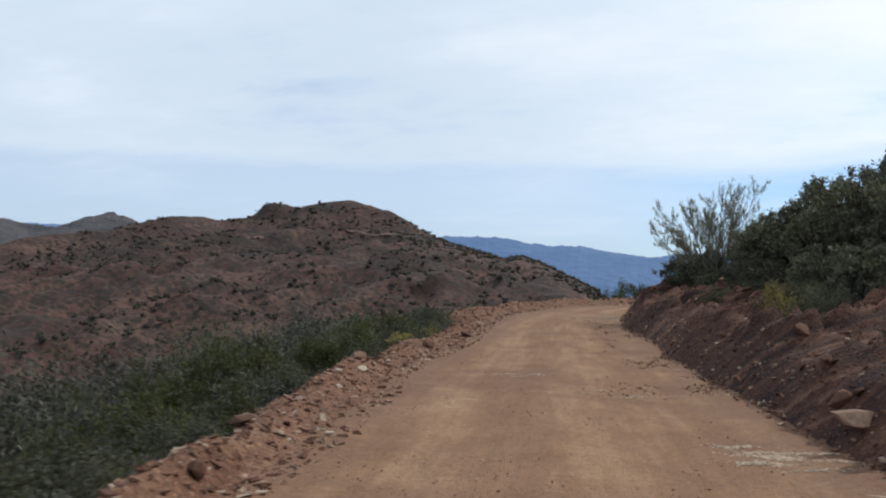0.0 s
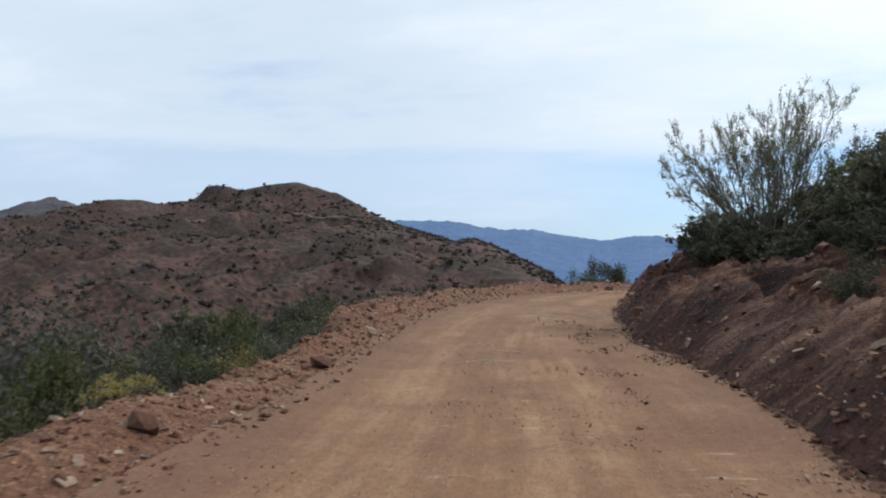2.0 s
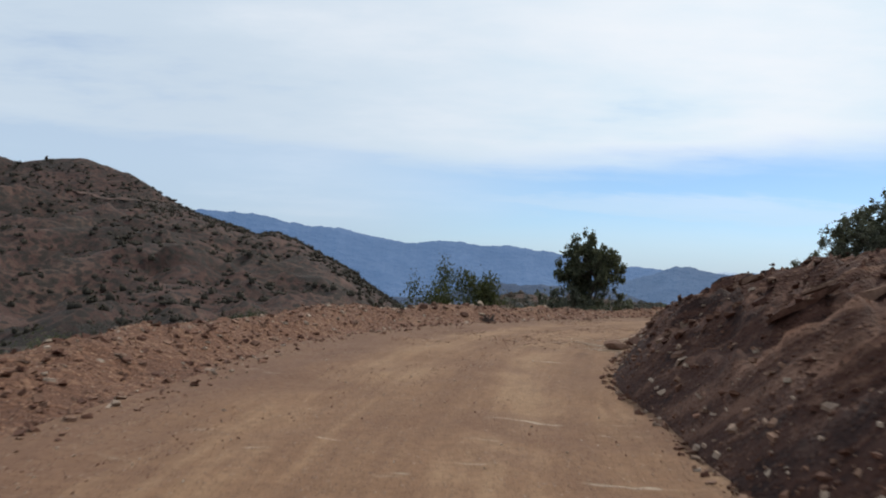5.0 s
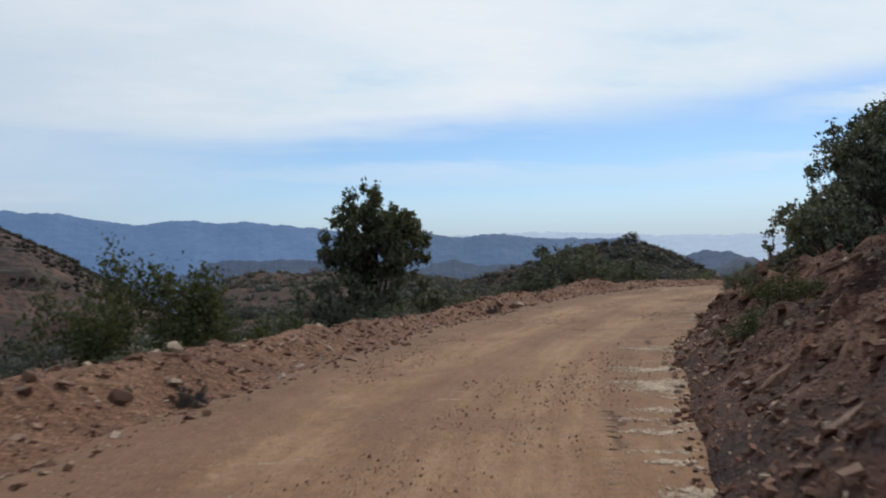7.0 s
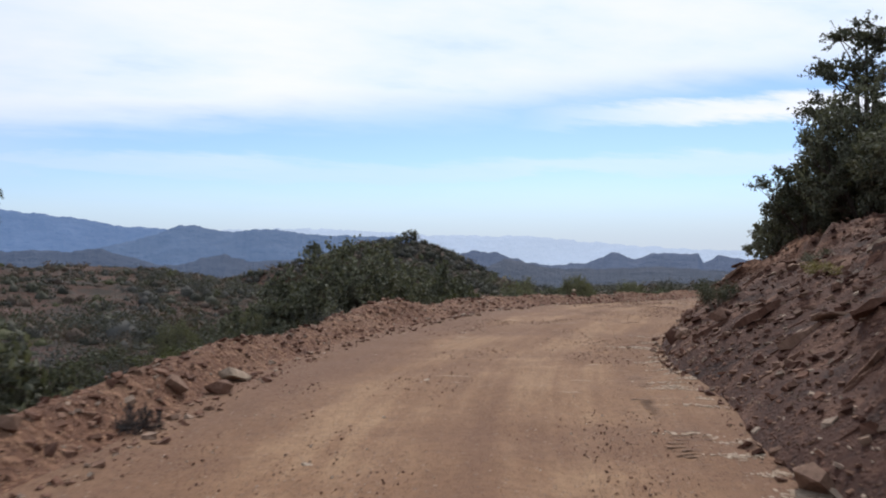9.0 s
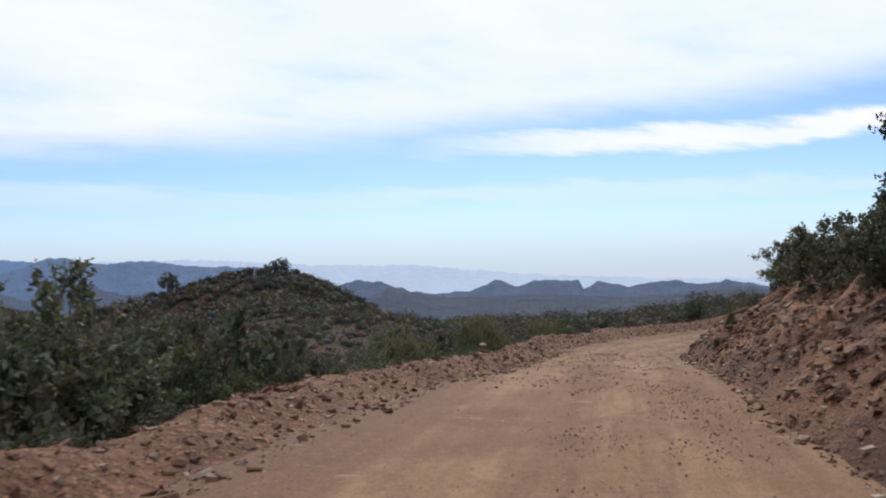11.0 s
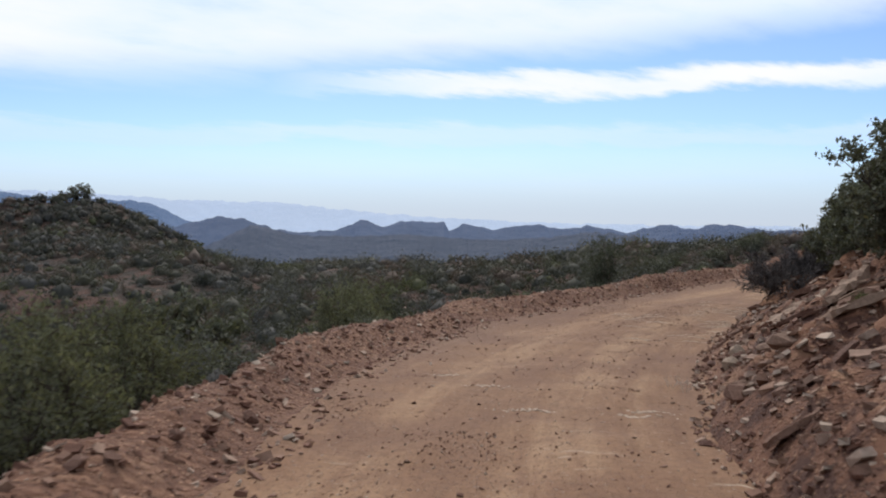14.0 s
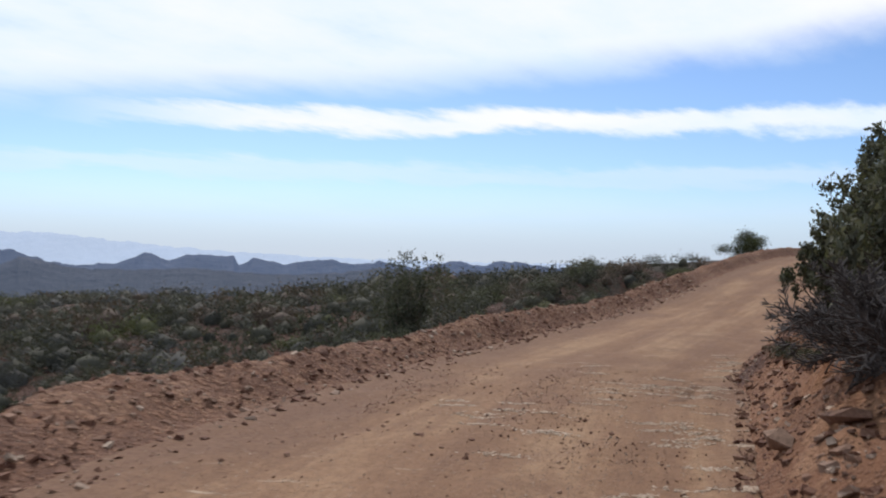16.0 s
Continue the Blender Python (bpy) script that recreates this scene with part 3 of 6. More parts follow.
def bank_height(u, s):
    """Cut bank: height above the road at u metres beyond its foot."""
    k = np.interp(s, [0, 45, 56, 62, 72, 82, 90, 130, 150, 172], [1.0, 1.0, 0.95, 0.82, 0.82, 0.86, 1.0, 1.0, 0.9, 0.35])
    face = np.interp(u, [0, 0.2, 0.55, 0.95, 1.6, 3, 6, 10, 16], [0, 0.34, 0.86, 1.12, 1.36, 1.92, 2.85, 3.8, 4.8])
    talus = np.interp(u, [0, 0.45, 1.0, 1.5, 3, 6, 10, 16], [0, 0.46, 0.90, 1.16, 1.86, 2.85, 3.8, 4.8])
    cut = smooth(88, 74, s) * smooth(-0.9, -0.1, fbm(s * 0.16, s * 0 + 2.2, 2, 29))
    return k * (cut * face + (1 - cut) * talus) * np.where(u > 1.5, np.interp(s, [40, 62], [0.84, 1.0]), 1.0)


def land(x, y, s=None, l=None):
    if s is None:
        s, l = to_sl(x, y)
    zc = np.interp(s, CS, CL[:, 2])
    le, re = left_edge(s), right_edge(s)
    road = zc + 0.025 * fbm(s * 0.5, l * 1.2, 3, 31) + 0.018 * value_noise(s * 1.4, l * 4, 37) + 0.02 * np.cos((l - le) * 1.9)
    d = le - l
    hb = np.interp(s, [0, 18, 24, 36, 44, 60, 100, 108, 122, 132, 145], [0.30, 0.29, 0.17, 0.17, 0.34, 0.36, 0.34, 0.26, 0.26, 0.36, 0.44]) + 0.11 * value_noise(s * 0.35, s * 0, 8)
    w = np.maximum(le - berm_out(s), 0.55)
    berm = hb * smooth(0, 0.85 * w, d) - 0.85 * np.maximum(d - w, 0)
    lump = smooth(0.1, 0.9, d) * smooth(6, 3, d)
    berm = berm + lump * (0.06 * fbm(s * 1.1, l * 1.1, 3, 41) + 0.06 * np.abs(fbm(s * 3.1, l * 3.1, 3, 43)))
    nat = natural(x, y, s, l)
    left = np.where(d < 7, np.maximum(zc + berm, nat - 8 * smooth(7, 2.0, d)), nat)
    u = l - re
    bank = zc + bank_height(np.maximum(u, 0), s)
    rough = smooth(0.05, 1.0, u)
    # beds of rock that dip across the bank and stand out as ledges
    high = bank - zc
    q = 2.1 * high - 0.80 * u + 0.62 * s + 0.9 * fbm(s * 0.35, u * 0.5, 3, 59)
    bed = q - np.floor(q)
    q2 = 3.3 * q + 0.6 * fbm(s * 0.9, u * 1.1, 2, 61)
    thin = q2 - np.floor(q2)
    shown = smooth(-0.45, 0.35, fbm(s * 0.22, u * 0.5, 2, 63))
    ledge = shown * (0.55 * bed**2.2 * (1 - smooth(0.9, 1.0, bed)) + 0.15 * thin**1.6 * (1 - smooth(0.88, 1.0, thin)))
    ledge = ledge + 0.16 * np.abs(fbm(s * 0.5, u * 1.0, 3, 51)) + 0.09 * fbm(s * 1.6, u * 2.0, 3, 57)
    bank = bank + rough * (ledge - 0.24) * np.interp(u, [0, 2, 8, 14], [0.6, 1, 0.8, 0.3])
    right = bank + (nat - bank) * smooth(9, 17, u)
    return np.where(l < le, left, np.where(l > re, right, road))


def ground_z(x, y):
    return float(land(np.array([x], float), np.array([y], float))[0])


# ---------------------------------------------------------------- mesh helpers
def mesh_of(name, verts, faces, material, smooth_shade=False, uvs=None):
    """A mesh from arrays: verts (n, 3) and faces (m, 3 or 4)."""
    me = bpy.data.meshes.new(name)
    verts, faces = np.asarray(verts, np.float32), np.asarray(faces, np.int32)
    k = faces.shape[1]
    me.vertices.add(len(verts))
    me.vertices.foreach_set("co", verts.ravel())
    me.loops.add(faces.size)
    me.loops.foreach_set("vertex_index", faces.ravel())
    me.polygons.add(len(faces))
    me.polygons.foreach_set("loop_start", np.arange(0, faces.size, k, dtype=np.int32))
    me.polygons.foreach_set("use_smooth", np.full(len(faces), smooth_shade))
    if uvs is not None:
        layer = me.uv_layers.new(name="UVMap")
        layer.data.foreach_set("uv", np.asarray(uvs, np.float32)[faces.ravel()].ravel())
    me.update()
    me.materials.append(material)
    return me


def part(name, me, parent, label=""):
    ob = new(name, me)
    ob.parent = parent
    return tagged(ob, label)


def grid_faces(nr, nc):
    i = np.arange((nr - 1) * nc).reshape(nr - 1, nc)[:, :-1].ravel()
    return np.stack([i, i + 1, i + nc + 1, i + nc], 1)


def rot_z(a):
    c, s = np.cos(a), np.sin(a)
    o = np.zeros((len(a), 3, 3))
    o[:, 0, 0], o[:, 0, 1], o[:, 1, 0], o[:, 1, 1], o[:, 2, 2] = c, -s, s, c, 1
    return o


def rot_any(rng, n):
    q = rng.normal(size=(n, 4))
    q /= np.linalg.norm(q, axis=1)[:, None]
    w, x, y, z = q.T
    return np.stack([1 - 2 * (y * y + z * z), 2 * (x * y - z * w), 2 * (x * z + y * w), 2 * (x * y + z * w), 1 - 2 * (x * x + z * z), 2 * (y * z - x * w), 2 * (x * z - y * w), 2 * (y * z + x * w), 1 - 2 * (x * x + y * y)], 1).reshape(n, 3, 3)


def spread(protos, which, places, turns, scales):
    """Many turned and scaled copies of small meshes (verts, faces), joined into one."""
    vs, fs, base = [], [], 0
    for k, (v, f) in enumerate(protos):
        sel = np.where(which == k)[0]
        if not len(sel):
            continue
        w = np.einsum("nij,nvj->nvi", turns[sel], v[None] * scales[sel][:, None, :]) + places[sel][:, None, :]
        vs.append(w.reshape(-1, 3))
        fs.append((f[None] + (np.arange(len(sel)) * len(v))[:, None, None] + base).reshape(-1, f.shape[1]))
        base += len(sel) * len(v)
    return np.vstack(vs), np.vstack(fs)


def rock_shape(rng, n=14, squash=(1, 0.8, 0.6), cuts=4):
    """An angular stone: the hull of a few points, with some flat broken sides."""
    p = rng.normal(size=(60, 3))
    p /= np.linalg.norm(p, axis=1)[:, None]
    p *= rng.uniform(0.82, 1.08, (len(p), 1))
    for _ in range(cuts):
        a = rng.normal(size=3)
        a /= np.linalg.norm(a)
        h = rng.uniform(0.45, 0.75)
        d = p @ a
        p = np.where((d > h)[:, None], p - np.outer(d - h, a), p)
    p *= squash
    bm = bmesh.new()
    for q in p[: n + 10]:
        bm.verts.new(q)
    bmesh.ops.convex_hull(bm, input=bm.verts)
    for v in [v for v in bm.verts if not v.link_faces]:
        bm.verts.remove(v)
    bmesh.ops.triangulate(bm, faces=bm.faces)
    bm.verts.index_update()
    out = np.array([v.co for v in bm.verts]), np.array([[v.index for v in f.verts] for f in bm.faces])
    bm.free()
    return out


def shard(rng, flat=0.3):
    """A flat broken piece of stone with six crooked sides."""
    v = np.array([(x, y, z) for z in (-1, 1) for y in (-1, 1) for x in (-1, 1)], float) * (0.8, 0.55, flat)
    v = v * rng.uniform(0.6, 1.25, (8, 3))
    f = [(0, 2, 3), (0, 3, 1), (4, 5, 7), (4, 7, 6), (0, 1, 5), (0, 5, 4), (2, 6, 7), (2, 7, 3), (0, 4, 6), (0, 6, 2), (1, 3, 7), (1, 7, 5)]
    return v, np.array(f)


def pebble(rng):
    v = np.array([(1, 0, 0), (-1, 0, 0), (0, 1, 0), (0, -1, 0), (0, 0, 1), (0, 0, -1)], float) * rng.uniform(0.6, 1.1, (6, 3)) + rng.uniform(-0.2, 0.2, (6, 3))
    f = [(0, 2, 4), (2, 1, 4), (1, 3, 4), (3, 0, 4), (2, 0, 5), (1, 2, 5), (3, 1, 5), (0, 3, 5)]
    return v, np.array(f)


# ---------------------------------------------------------------- large structure: road, berm, bank, ground, hills
def strip(name, s, cols, label, category, material):
    ss = np.repeat(s, cols.shape[1])
    ll = cols.ravel()
    x, y = to_xy(ss, ll)
    z = land(x, y, ss, ll)
    me = mesh_of(name, np.stack([x, y, z], 1), grid_faces(len(s), cols.shape[1]), material, True, np.stack([ll, ss], 1))
    return tagged(new(name, me), label, category, kind="structure")


S_ROWS = np.arange(-12, 196, 0.2)
le, re = left_edge(S_ROWS)[:, None], right_edge(S_ROWS)[:, None]
t = np.linspace(0, 1, 38)[None]
strip("road", S_ROWS, le + (re - le) * t, "graded reddish-tan dirt road with wheel tracks and gravel", "road", M_ROAD)
strip("berm", S_ROWS, le + np.linspace(-4.8, 0, 44)[None], "low windrow of reddish soil and broken stone along the road", "berm", M_BERM)
S_BANK = np.arange(-12, 196, 0.13)
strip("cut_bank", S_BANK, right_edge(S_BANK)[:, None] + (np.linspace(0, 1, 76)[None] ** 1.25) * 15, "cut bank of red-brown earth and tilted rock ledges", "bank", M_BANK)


def axis(lo, hi, step, end, grow):
    a = list(np.arange(lo, hi + step / 2, step))
    for side in (-1, 1):
        d, x, more = step, (lo if side < 0 else hi), []
        while abs(x) < end:
            d = d * grow
            x += side * d
            more.append(x)
        a = more[::-1] + a if side < 0 else a + more
    return np.array(a)


gx, gy = axis(-45, 135, 1.5, 4700, 1.04), axis(-80, 115, 1.5, 4700, 1.04)
X, Y = np.meshgrid(gx, gy)
X, Y = X.ravel(), Y.ravel()
gs, gl = to_sl(X, Y)
Z = land(X, Y, gs, gl)
Z = Z - 0.15 * smooth(5.6, 4.6, left_edge(gs) - gl)
inside = (gl > left_edge(gs) - 2.9) & (gl < right_edge(gs) + 12.8) & (gs > -13) & (gs < 195)
Z = np.where(inside, Z - 0.7 - 1.2 * smooth(6, 0, np.abs(gl)), Z)
tagged(new("ground", mesh_of("ground", np.stack([X, Y, Z], 1), grid_faces(len(gy), len(gx)), M_GROUND, True)), "dry brown hillside ground with scrub down to far plains", "ground", kind="structure")

hx, hy = np.meshgrid(np.arange(-1000, 160, 4.0), np.arange(30, 760, 4.0))
ny, nx = hx.shape
hx, hy = hx.ravel(), hy.ravel()
off_crest = np.maximum(-ridge(hx, hy, [(a, b, 0) for a, b, c in HILL], 1.0), 0)
warp = 30 * fbm(hx / 90, hy / 90, 3, 61) * smooth(10, 90, off_crest)
gully = 10 + 11 * (0.42 - np.abs(fbm((hx - 0.3 * hy + warp) / 62, (hy + warp) / 210, 4, 67))) + 2.2 * fbm(hx / 26, hy / 26, 4, 71, 0.6) + 3.8 * (0.4 - np.abs(fbm(hx / 15, (hx + hy) / 30, 3, 77)))
hz_ = ridge(hx, hy, HILL, 0.165, 0.30, 60) + (gully - 10) * smooth(6, 70, off_crest) + 0.7 * fbm(hx / 9, hy / 9, 3, 73)
hz_ = hz_ + 1.1 * smooth(4, 40, off_crest) * fbm(hx / 11, hy / 11, 2, 79)
hz_ = hz_ + 6.5 * np.exp(-((((hx + 322) / 13) ** 2 + ((hy - 548) / 13) ** 2) ** 2))
heading = np.degrees(np.arctan2(9.05 - hx, hy + 52.9))
away = np.hypot(hx - 9.05, hy + 52.9)
brow = np.array(sorted(HILL_CREST))
limit = 0.65 + np.tan(np.radians(np.interp(heading, brow[:, 0], brow[:, 1]))) * away - 0.03 * np.maximum(np.interp(heading, brow[:, 0], brow[:, 2]) - away, 0) - 3.0 * np.maximum(10 - heading, 0)
hz_ = np.where(heading < 26, np.minimum(hz_, limit + 0.6 * fbm(hx / 9, hy / 9, 3, 73)), hz_)
HILL_GRID = (hx, hy, hz_)
tagged(new("hillside", mesh_of("hillside", np.stack([hx, hy, hz_], 1), grid_faces(ny, nx), M_HILL, True)), "dark reddish-brown rocky hill dotted with scrub across the valley", "hill", kind="structure")


# an old track cut across the hill
tr = np.linspace(0, 1, 60)
th = np.radians(np.interp(tr, [0, 0.35, 0.6, 1], [36.5, 30.5, 26.0, 17.5]))
tr_r = np.interp(tr, [0, 0.35, 0.6, 1], [588, 612, 622, 560])
tx_, ty_ = 9.05 - np.sin(th) * tr_r, -52.9 + np.cos(th) * tr_r
TRACK = []
for off_ in (-1.6, 0.0, 1.6):
    qx, qy = tx_ + np.sin(th) * off_, ty_ - np.cos(th) * off_
    cx, cy = np.clip((qx + 1000) / 4.0, 0, nx - 1.01), np.clip((qy - 30) / 4.0, 0, ny - 1.01)
    i0, j0 = cx.astype(int), cy.astype(int)
    fx_, fy_ = cx - i0, cy - j0
    g = hz_.reshape(ny, nx)
    hgt = (g[j0, i0] * (1 - fx_) + g[j0, i0 + 1] * fx_) * (1 - fy_) + (g[j0 + 1, i0] * (1 - fx_) + g[j0 + 1, i0 + 1] * fx_) * fy_
    TRACK.append(np.stack([qx, qy, hgt + 0.9], 1))
tagged(new("hill_track", mesh_of("hill_track", np.stack(TRACK, 1).reshape(-1, 3), grid_faces(60, 3), M_TRACK, True)), "old pale dirt track cut across the far hillside", "track", kind="structure")


def far_range(name, origin, r, skyline, foot, material, label, seed, depth=0.22, lumps=1.0):
    """A range of mountains far away: its crest at given headings and heights (degrees), with spurs."""
    sk = np.array(sorted(skyline))
    a = np.arange(sk[0, 0], sk[-1, 0], 0.1)
    e = np.interp(a, sk[:, 0], sk[:, 1]) + 0.05 * fbm(a * 2.2, a * 0, 5, seed, 0.6)
    rows = np.r_[np.linspace(0, 1, 15), 1.25, 1.6]
    v = []
    for q in rows:
        rr = r * (1 - depth * (1 - q)) + r * 0.002 * fbm(a * 0.9, a * 0 + q * 2, 3, seed + 5)
        top = np.tan(np.radians(e)) * r + 2
        prof = q**1.3 if q <= 1 else 1 - (q - 1) * 1.4
        spur = np.abs(fbm(np.radians(a) * r / 190, a * 0 + q * depth * r / 150 + 0.6 * fbm(a * 0.7, a * 0 + q, 2, seed), 4, seed + 9)) * np.sin(np.pi * min(q, 1.0)) * 6 * lumps
        z = foot + (top - foot) * prof + spur * (top - foot) / 160
        v.append(np.stack([origin[0] - np.sin(np.radians(a)) * rr, origin[1] + np.cos(np.radians(a)) * rr, z], 1))
    me = mesh_of(name, np.vstack(v), grid_faces(len(rows), len(a)), material, True)
    return tagged(new(name, me), label, "mountains", kind="structure")


O1, O2 = (2, -10), (24, 44)
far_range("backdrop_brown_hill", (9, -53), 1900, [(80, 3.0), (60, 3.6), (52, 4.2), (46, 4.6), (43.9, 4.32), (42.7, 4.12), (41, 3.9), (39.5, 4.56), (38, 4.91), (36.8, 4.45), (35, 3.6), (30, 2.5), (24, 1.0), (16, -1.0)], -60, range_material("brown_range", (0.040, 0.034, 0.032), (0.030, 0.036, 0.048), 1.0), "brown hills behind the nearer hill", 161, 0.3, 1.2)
FAR = "hazy blue mountain range on the horizon"
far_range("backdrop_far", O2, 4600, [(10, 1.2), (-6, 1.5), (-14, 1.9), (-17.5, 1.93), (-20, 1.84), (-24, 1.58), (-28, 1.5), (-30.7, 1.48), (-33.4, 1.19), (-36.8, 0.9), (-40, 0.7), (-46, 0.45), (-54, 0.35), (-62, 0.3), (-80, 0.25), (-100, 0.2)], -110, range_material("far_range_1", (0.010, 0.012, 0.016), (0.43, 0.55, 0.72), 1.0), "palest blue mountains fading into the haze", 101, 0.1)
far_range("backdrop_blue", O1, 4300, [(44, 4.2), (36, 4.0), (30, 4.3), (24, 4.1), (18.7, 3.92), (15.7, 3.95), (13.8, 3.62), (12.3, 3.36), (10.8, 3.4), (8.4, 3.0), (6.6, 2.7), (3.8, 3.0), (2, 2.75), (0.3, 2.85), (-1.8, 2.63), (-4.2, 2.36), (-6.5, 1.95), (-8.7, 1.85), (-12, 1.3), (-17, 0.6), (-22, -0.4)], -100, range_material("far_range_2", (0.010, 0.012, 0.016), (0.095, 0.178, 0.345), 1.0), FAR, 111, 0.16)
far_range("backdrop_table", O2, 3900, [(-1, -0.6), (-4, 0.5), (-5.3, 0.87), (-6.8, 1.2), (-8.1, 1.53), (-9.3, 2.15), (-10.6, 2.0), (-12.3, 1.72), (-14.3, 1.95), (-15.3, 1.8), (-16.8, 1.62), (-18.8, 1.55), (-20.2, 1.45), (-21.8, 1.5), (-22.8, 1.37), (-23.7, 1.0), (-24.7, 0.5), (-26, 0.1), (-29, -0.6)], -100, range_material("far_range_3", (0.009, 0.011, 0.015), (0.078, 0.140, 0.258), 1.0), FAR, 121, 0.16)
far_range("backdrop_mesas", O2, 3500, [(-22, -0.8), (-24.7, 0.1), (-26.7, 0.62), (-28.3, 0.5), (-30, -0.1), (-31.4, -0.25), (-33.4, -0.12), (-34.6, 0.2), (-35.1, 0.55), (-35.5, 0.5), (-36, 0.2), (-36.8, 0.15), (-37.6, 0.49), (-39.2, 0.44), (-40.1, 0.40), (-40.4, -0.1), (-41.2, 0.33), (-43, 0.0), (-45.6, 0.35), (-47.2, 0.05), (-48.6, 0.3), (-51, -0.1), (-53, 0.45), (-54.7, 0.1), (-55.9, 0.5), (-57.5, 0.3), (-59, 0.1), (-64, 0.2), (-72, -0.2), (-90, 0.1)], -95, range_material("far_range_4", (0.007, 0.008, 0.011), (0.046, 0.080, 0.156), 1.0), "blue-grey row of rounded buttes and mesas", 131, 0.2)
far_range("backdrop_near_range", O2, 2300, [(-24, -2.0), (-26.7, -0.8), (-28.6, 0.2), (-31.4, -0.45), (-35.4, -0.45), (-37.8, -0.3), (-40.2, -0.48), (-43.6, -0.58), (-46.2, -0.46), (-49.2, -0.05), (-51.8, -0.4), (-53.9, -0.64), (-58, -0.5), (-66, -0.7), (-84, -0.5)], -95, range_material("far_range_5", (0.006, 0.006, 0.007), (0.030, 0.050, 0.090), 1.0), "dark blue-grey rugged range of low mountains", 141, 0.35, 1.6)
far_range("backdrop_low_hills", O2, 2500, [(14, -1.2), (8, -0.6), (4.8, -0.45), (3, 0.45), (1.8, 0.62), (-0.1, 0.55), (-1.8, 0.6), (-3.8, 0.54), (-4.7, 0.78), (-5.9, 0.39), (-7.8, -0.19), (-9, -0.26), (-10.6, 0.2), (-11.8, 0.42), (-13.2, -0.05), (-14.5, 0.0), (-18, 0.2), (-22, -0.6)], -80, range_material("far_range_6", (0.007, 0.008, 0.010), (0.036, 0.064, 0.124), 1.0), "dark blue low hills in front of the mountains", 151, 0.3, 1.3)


# ---------------------------------------------------------------- rocks
RNG = np.random.default_rng(7)
CHIPS = [rock_shape(RNG, 0, (1, 0.78, 0.42), 4) for _ in range(9)]
SHARDS = [shard(RNG, 0.22 + 0.03 * k) for k in range(6)]
PEBBLES = [pebble(RNG) for _ in range(6)]
ROCKS = [rock_shape(RNG, 16, (1, 0.78, 0.62), 6) for _ in range(5)] + [rock_shape(RNG, 16, (1, 0.7, 0.34), 6) for _ in range(4)]
ROCK_MESH = [mesh_of("rock", v, f, M_ROCK) for v, f in ROCKS]
PALE_MESH = [mesh_of("rock", v, f, M_PALE) for v, f in ROCKS]


def rubble(name, label, n, s_range, draw_l, sizes, sink, material, seed, category="rubble", shapes=None, dip=False, lie=False, power=2.2, patchy=None):
    """Loose stones strewn along the road, joined into one thing that nobody could count."""
    rng = np.random.default_rng(seed)
    s = rng.uniform(*s_range, n)
    l = draw_l(rng, s)
    if patchy is not None:
        keep = fbm(s * 0.5, l * 0.9, 3, 87) + rng.normal(0, 0.12, n) > patchy
        s, l, n = s[keep], l[keep], int(keep.sum())
    x, y = to_xy(s, l)
    r = sizes[0] * (sizes[1] / sizes[0]) ** (rng.uniform(0, 1, n) ** power)
    z = land(x, y, s, l) + r * sink
    sc = r[:, None] * rng.uniform(0.7, 1.25, (n, 3))
    turns = rot_any(rng, n)
    if dip or lie:
        tx, ty = line_at(s)[3:]
        p, q = np.radians(rng.normal(22 if dip else 0, 11 if dip else 22, n)), np.radians(rng.normal(-22 if dip else 0, 12 if dip else 22, n))
        tip = np.zeros((n, 3, 3))
        tip[:, 0, 0], tip[:, 0, 2], tip[:, 1, 1], tip[:, 2, 0], tip[:, 2, 2] = np.cos(p), np.sin(p), 1, -np.sin(p), np.cos(p)
        roll = np.zeros((n, 3, 3))
        roll[:, 0, 0], roll[:, 1, 1], roll[:, 1, 2], roll[:, 2, 1], roll[:, 2, 2] = 1, np.cos(q), -np.sin(q), np.sin(q), np.cos(q)
        turns = rot_z(np.arctan2(ty, tx) + rng.normal(0, 0.4 if dip else 3.0, n)) @ tip @ roll
    shapes = shapes or SHARDS
    v, f = spread(shapes, rng.integers(0, len(shapes), n), np.stack([x, y, z], 1), turns, sc)
    return tagged(new(name, mesh_of(name, v, f, material)), label, category, kind="stuff")


def berm_l(rng, s):
    return left_edge(s) + 0.45 - rng.uniform(0, 1, len(s)) ** 0.8 * (left_edge(s) - berm_out(s) + 0.9)


def toe_l(rng, s):
    return right_edge(s) + np.abs(rng.normal(0.0, 0.5, len(s))) - 0.18


def bank_l(rng, s):
    return right_edge(s) + rng.uniform(0.1, 1, len(s)) ** 1.3 * 7.5


def road_l(rng, s):
    a, b = left_edge(s), right_edge(s)
    c = rng.choice([-2.2, -0.6, 0.9], len(s)) + rng.normal(0, 0.4, len(s))
    return np.clip(np.where(rng.uniform(0, 1, len(s)) < 0.6, c, rng.uniform(a, b)), a, b)


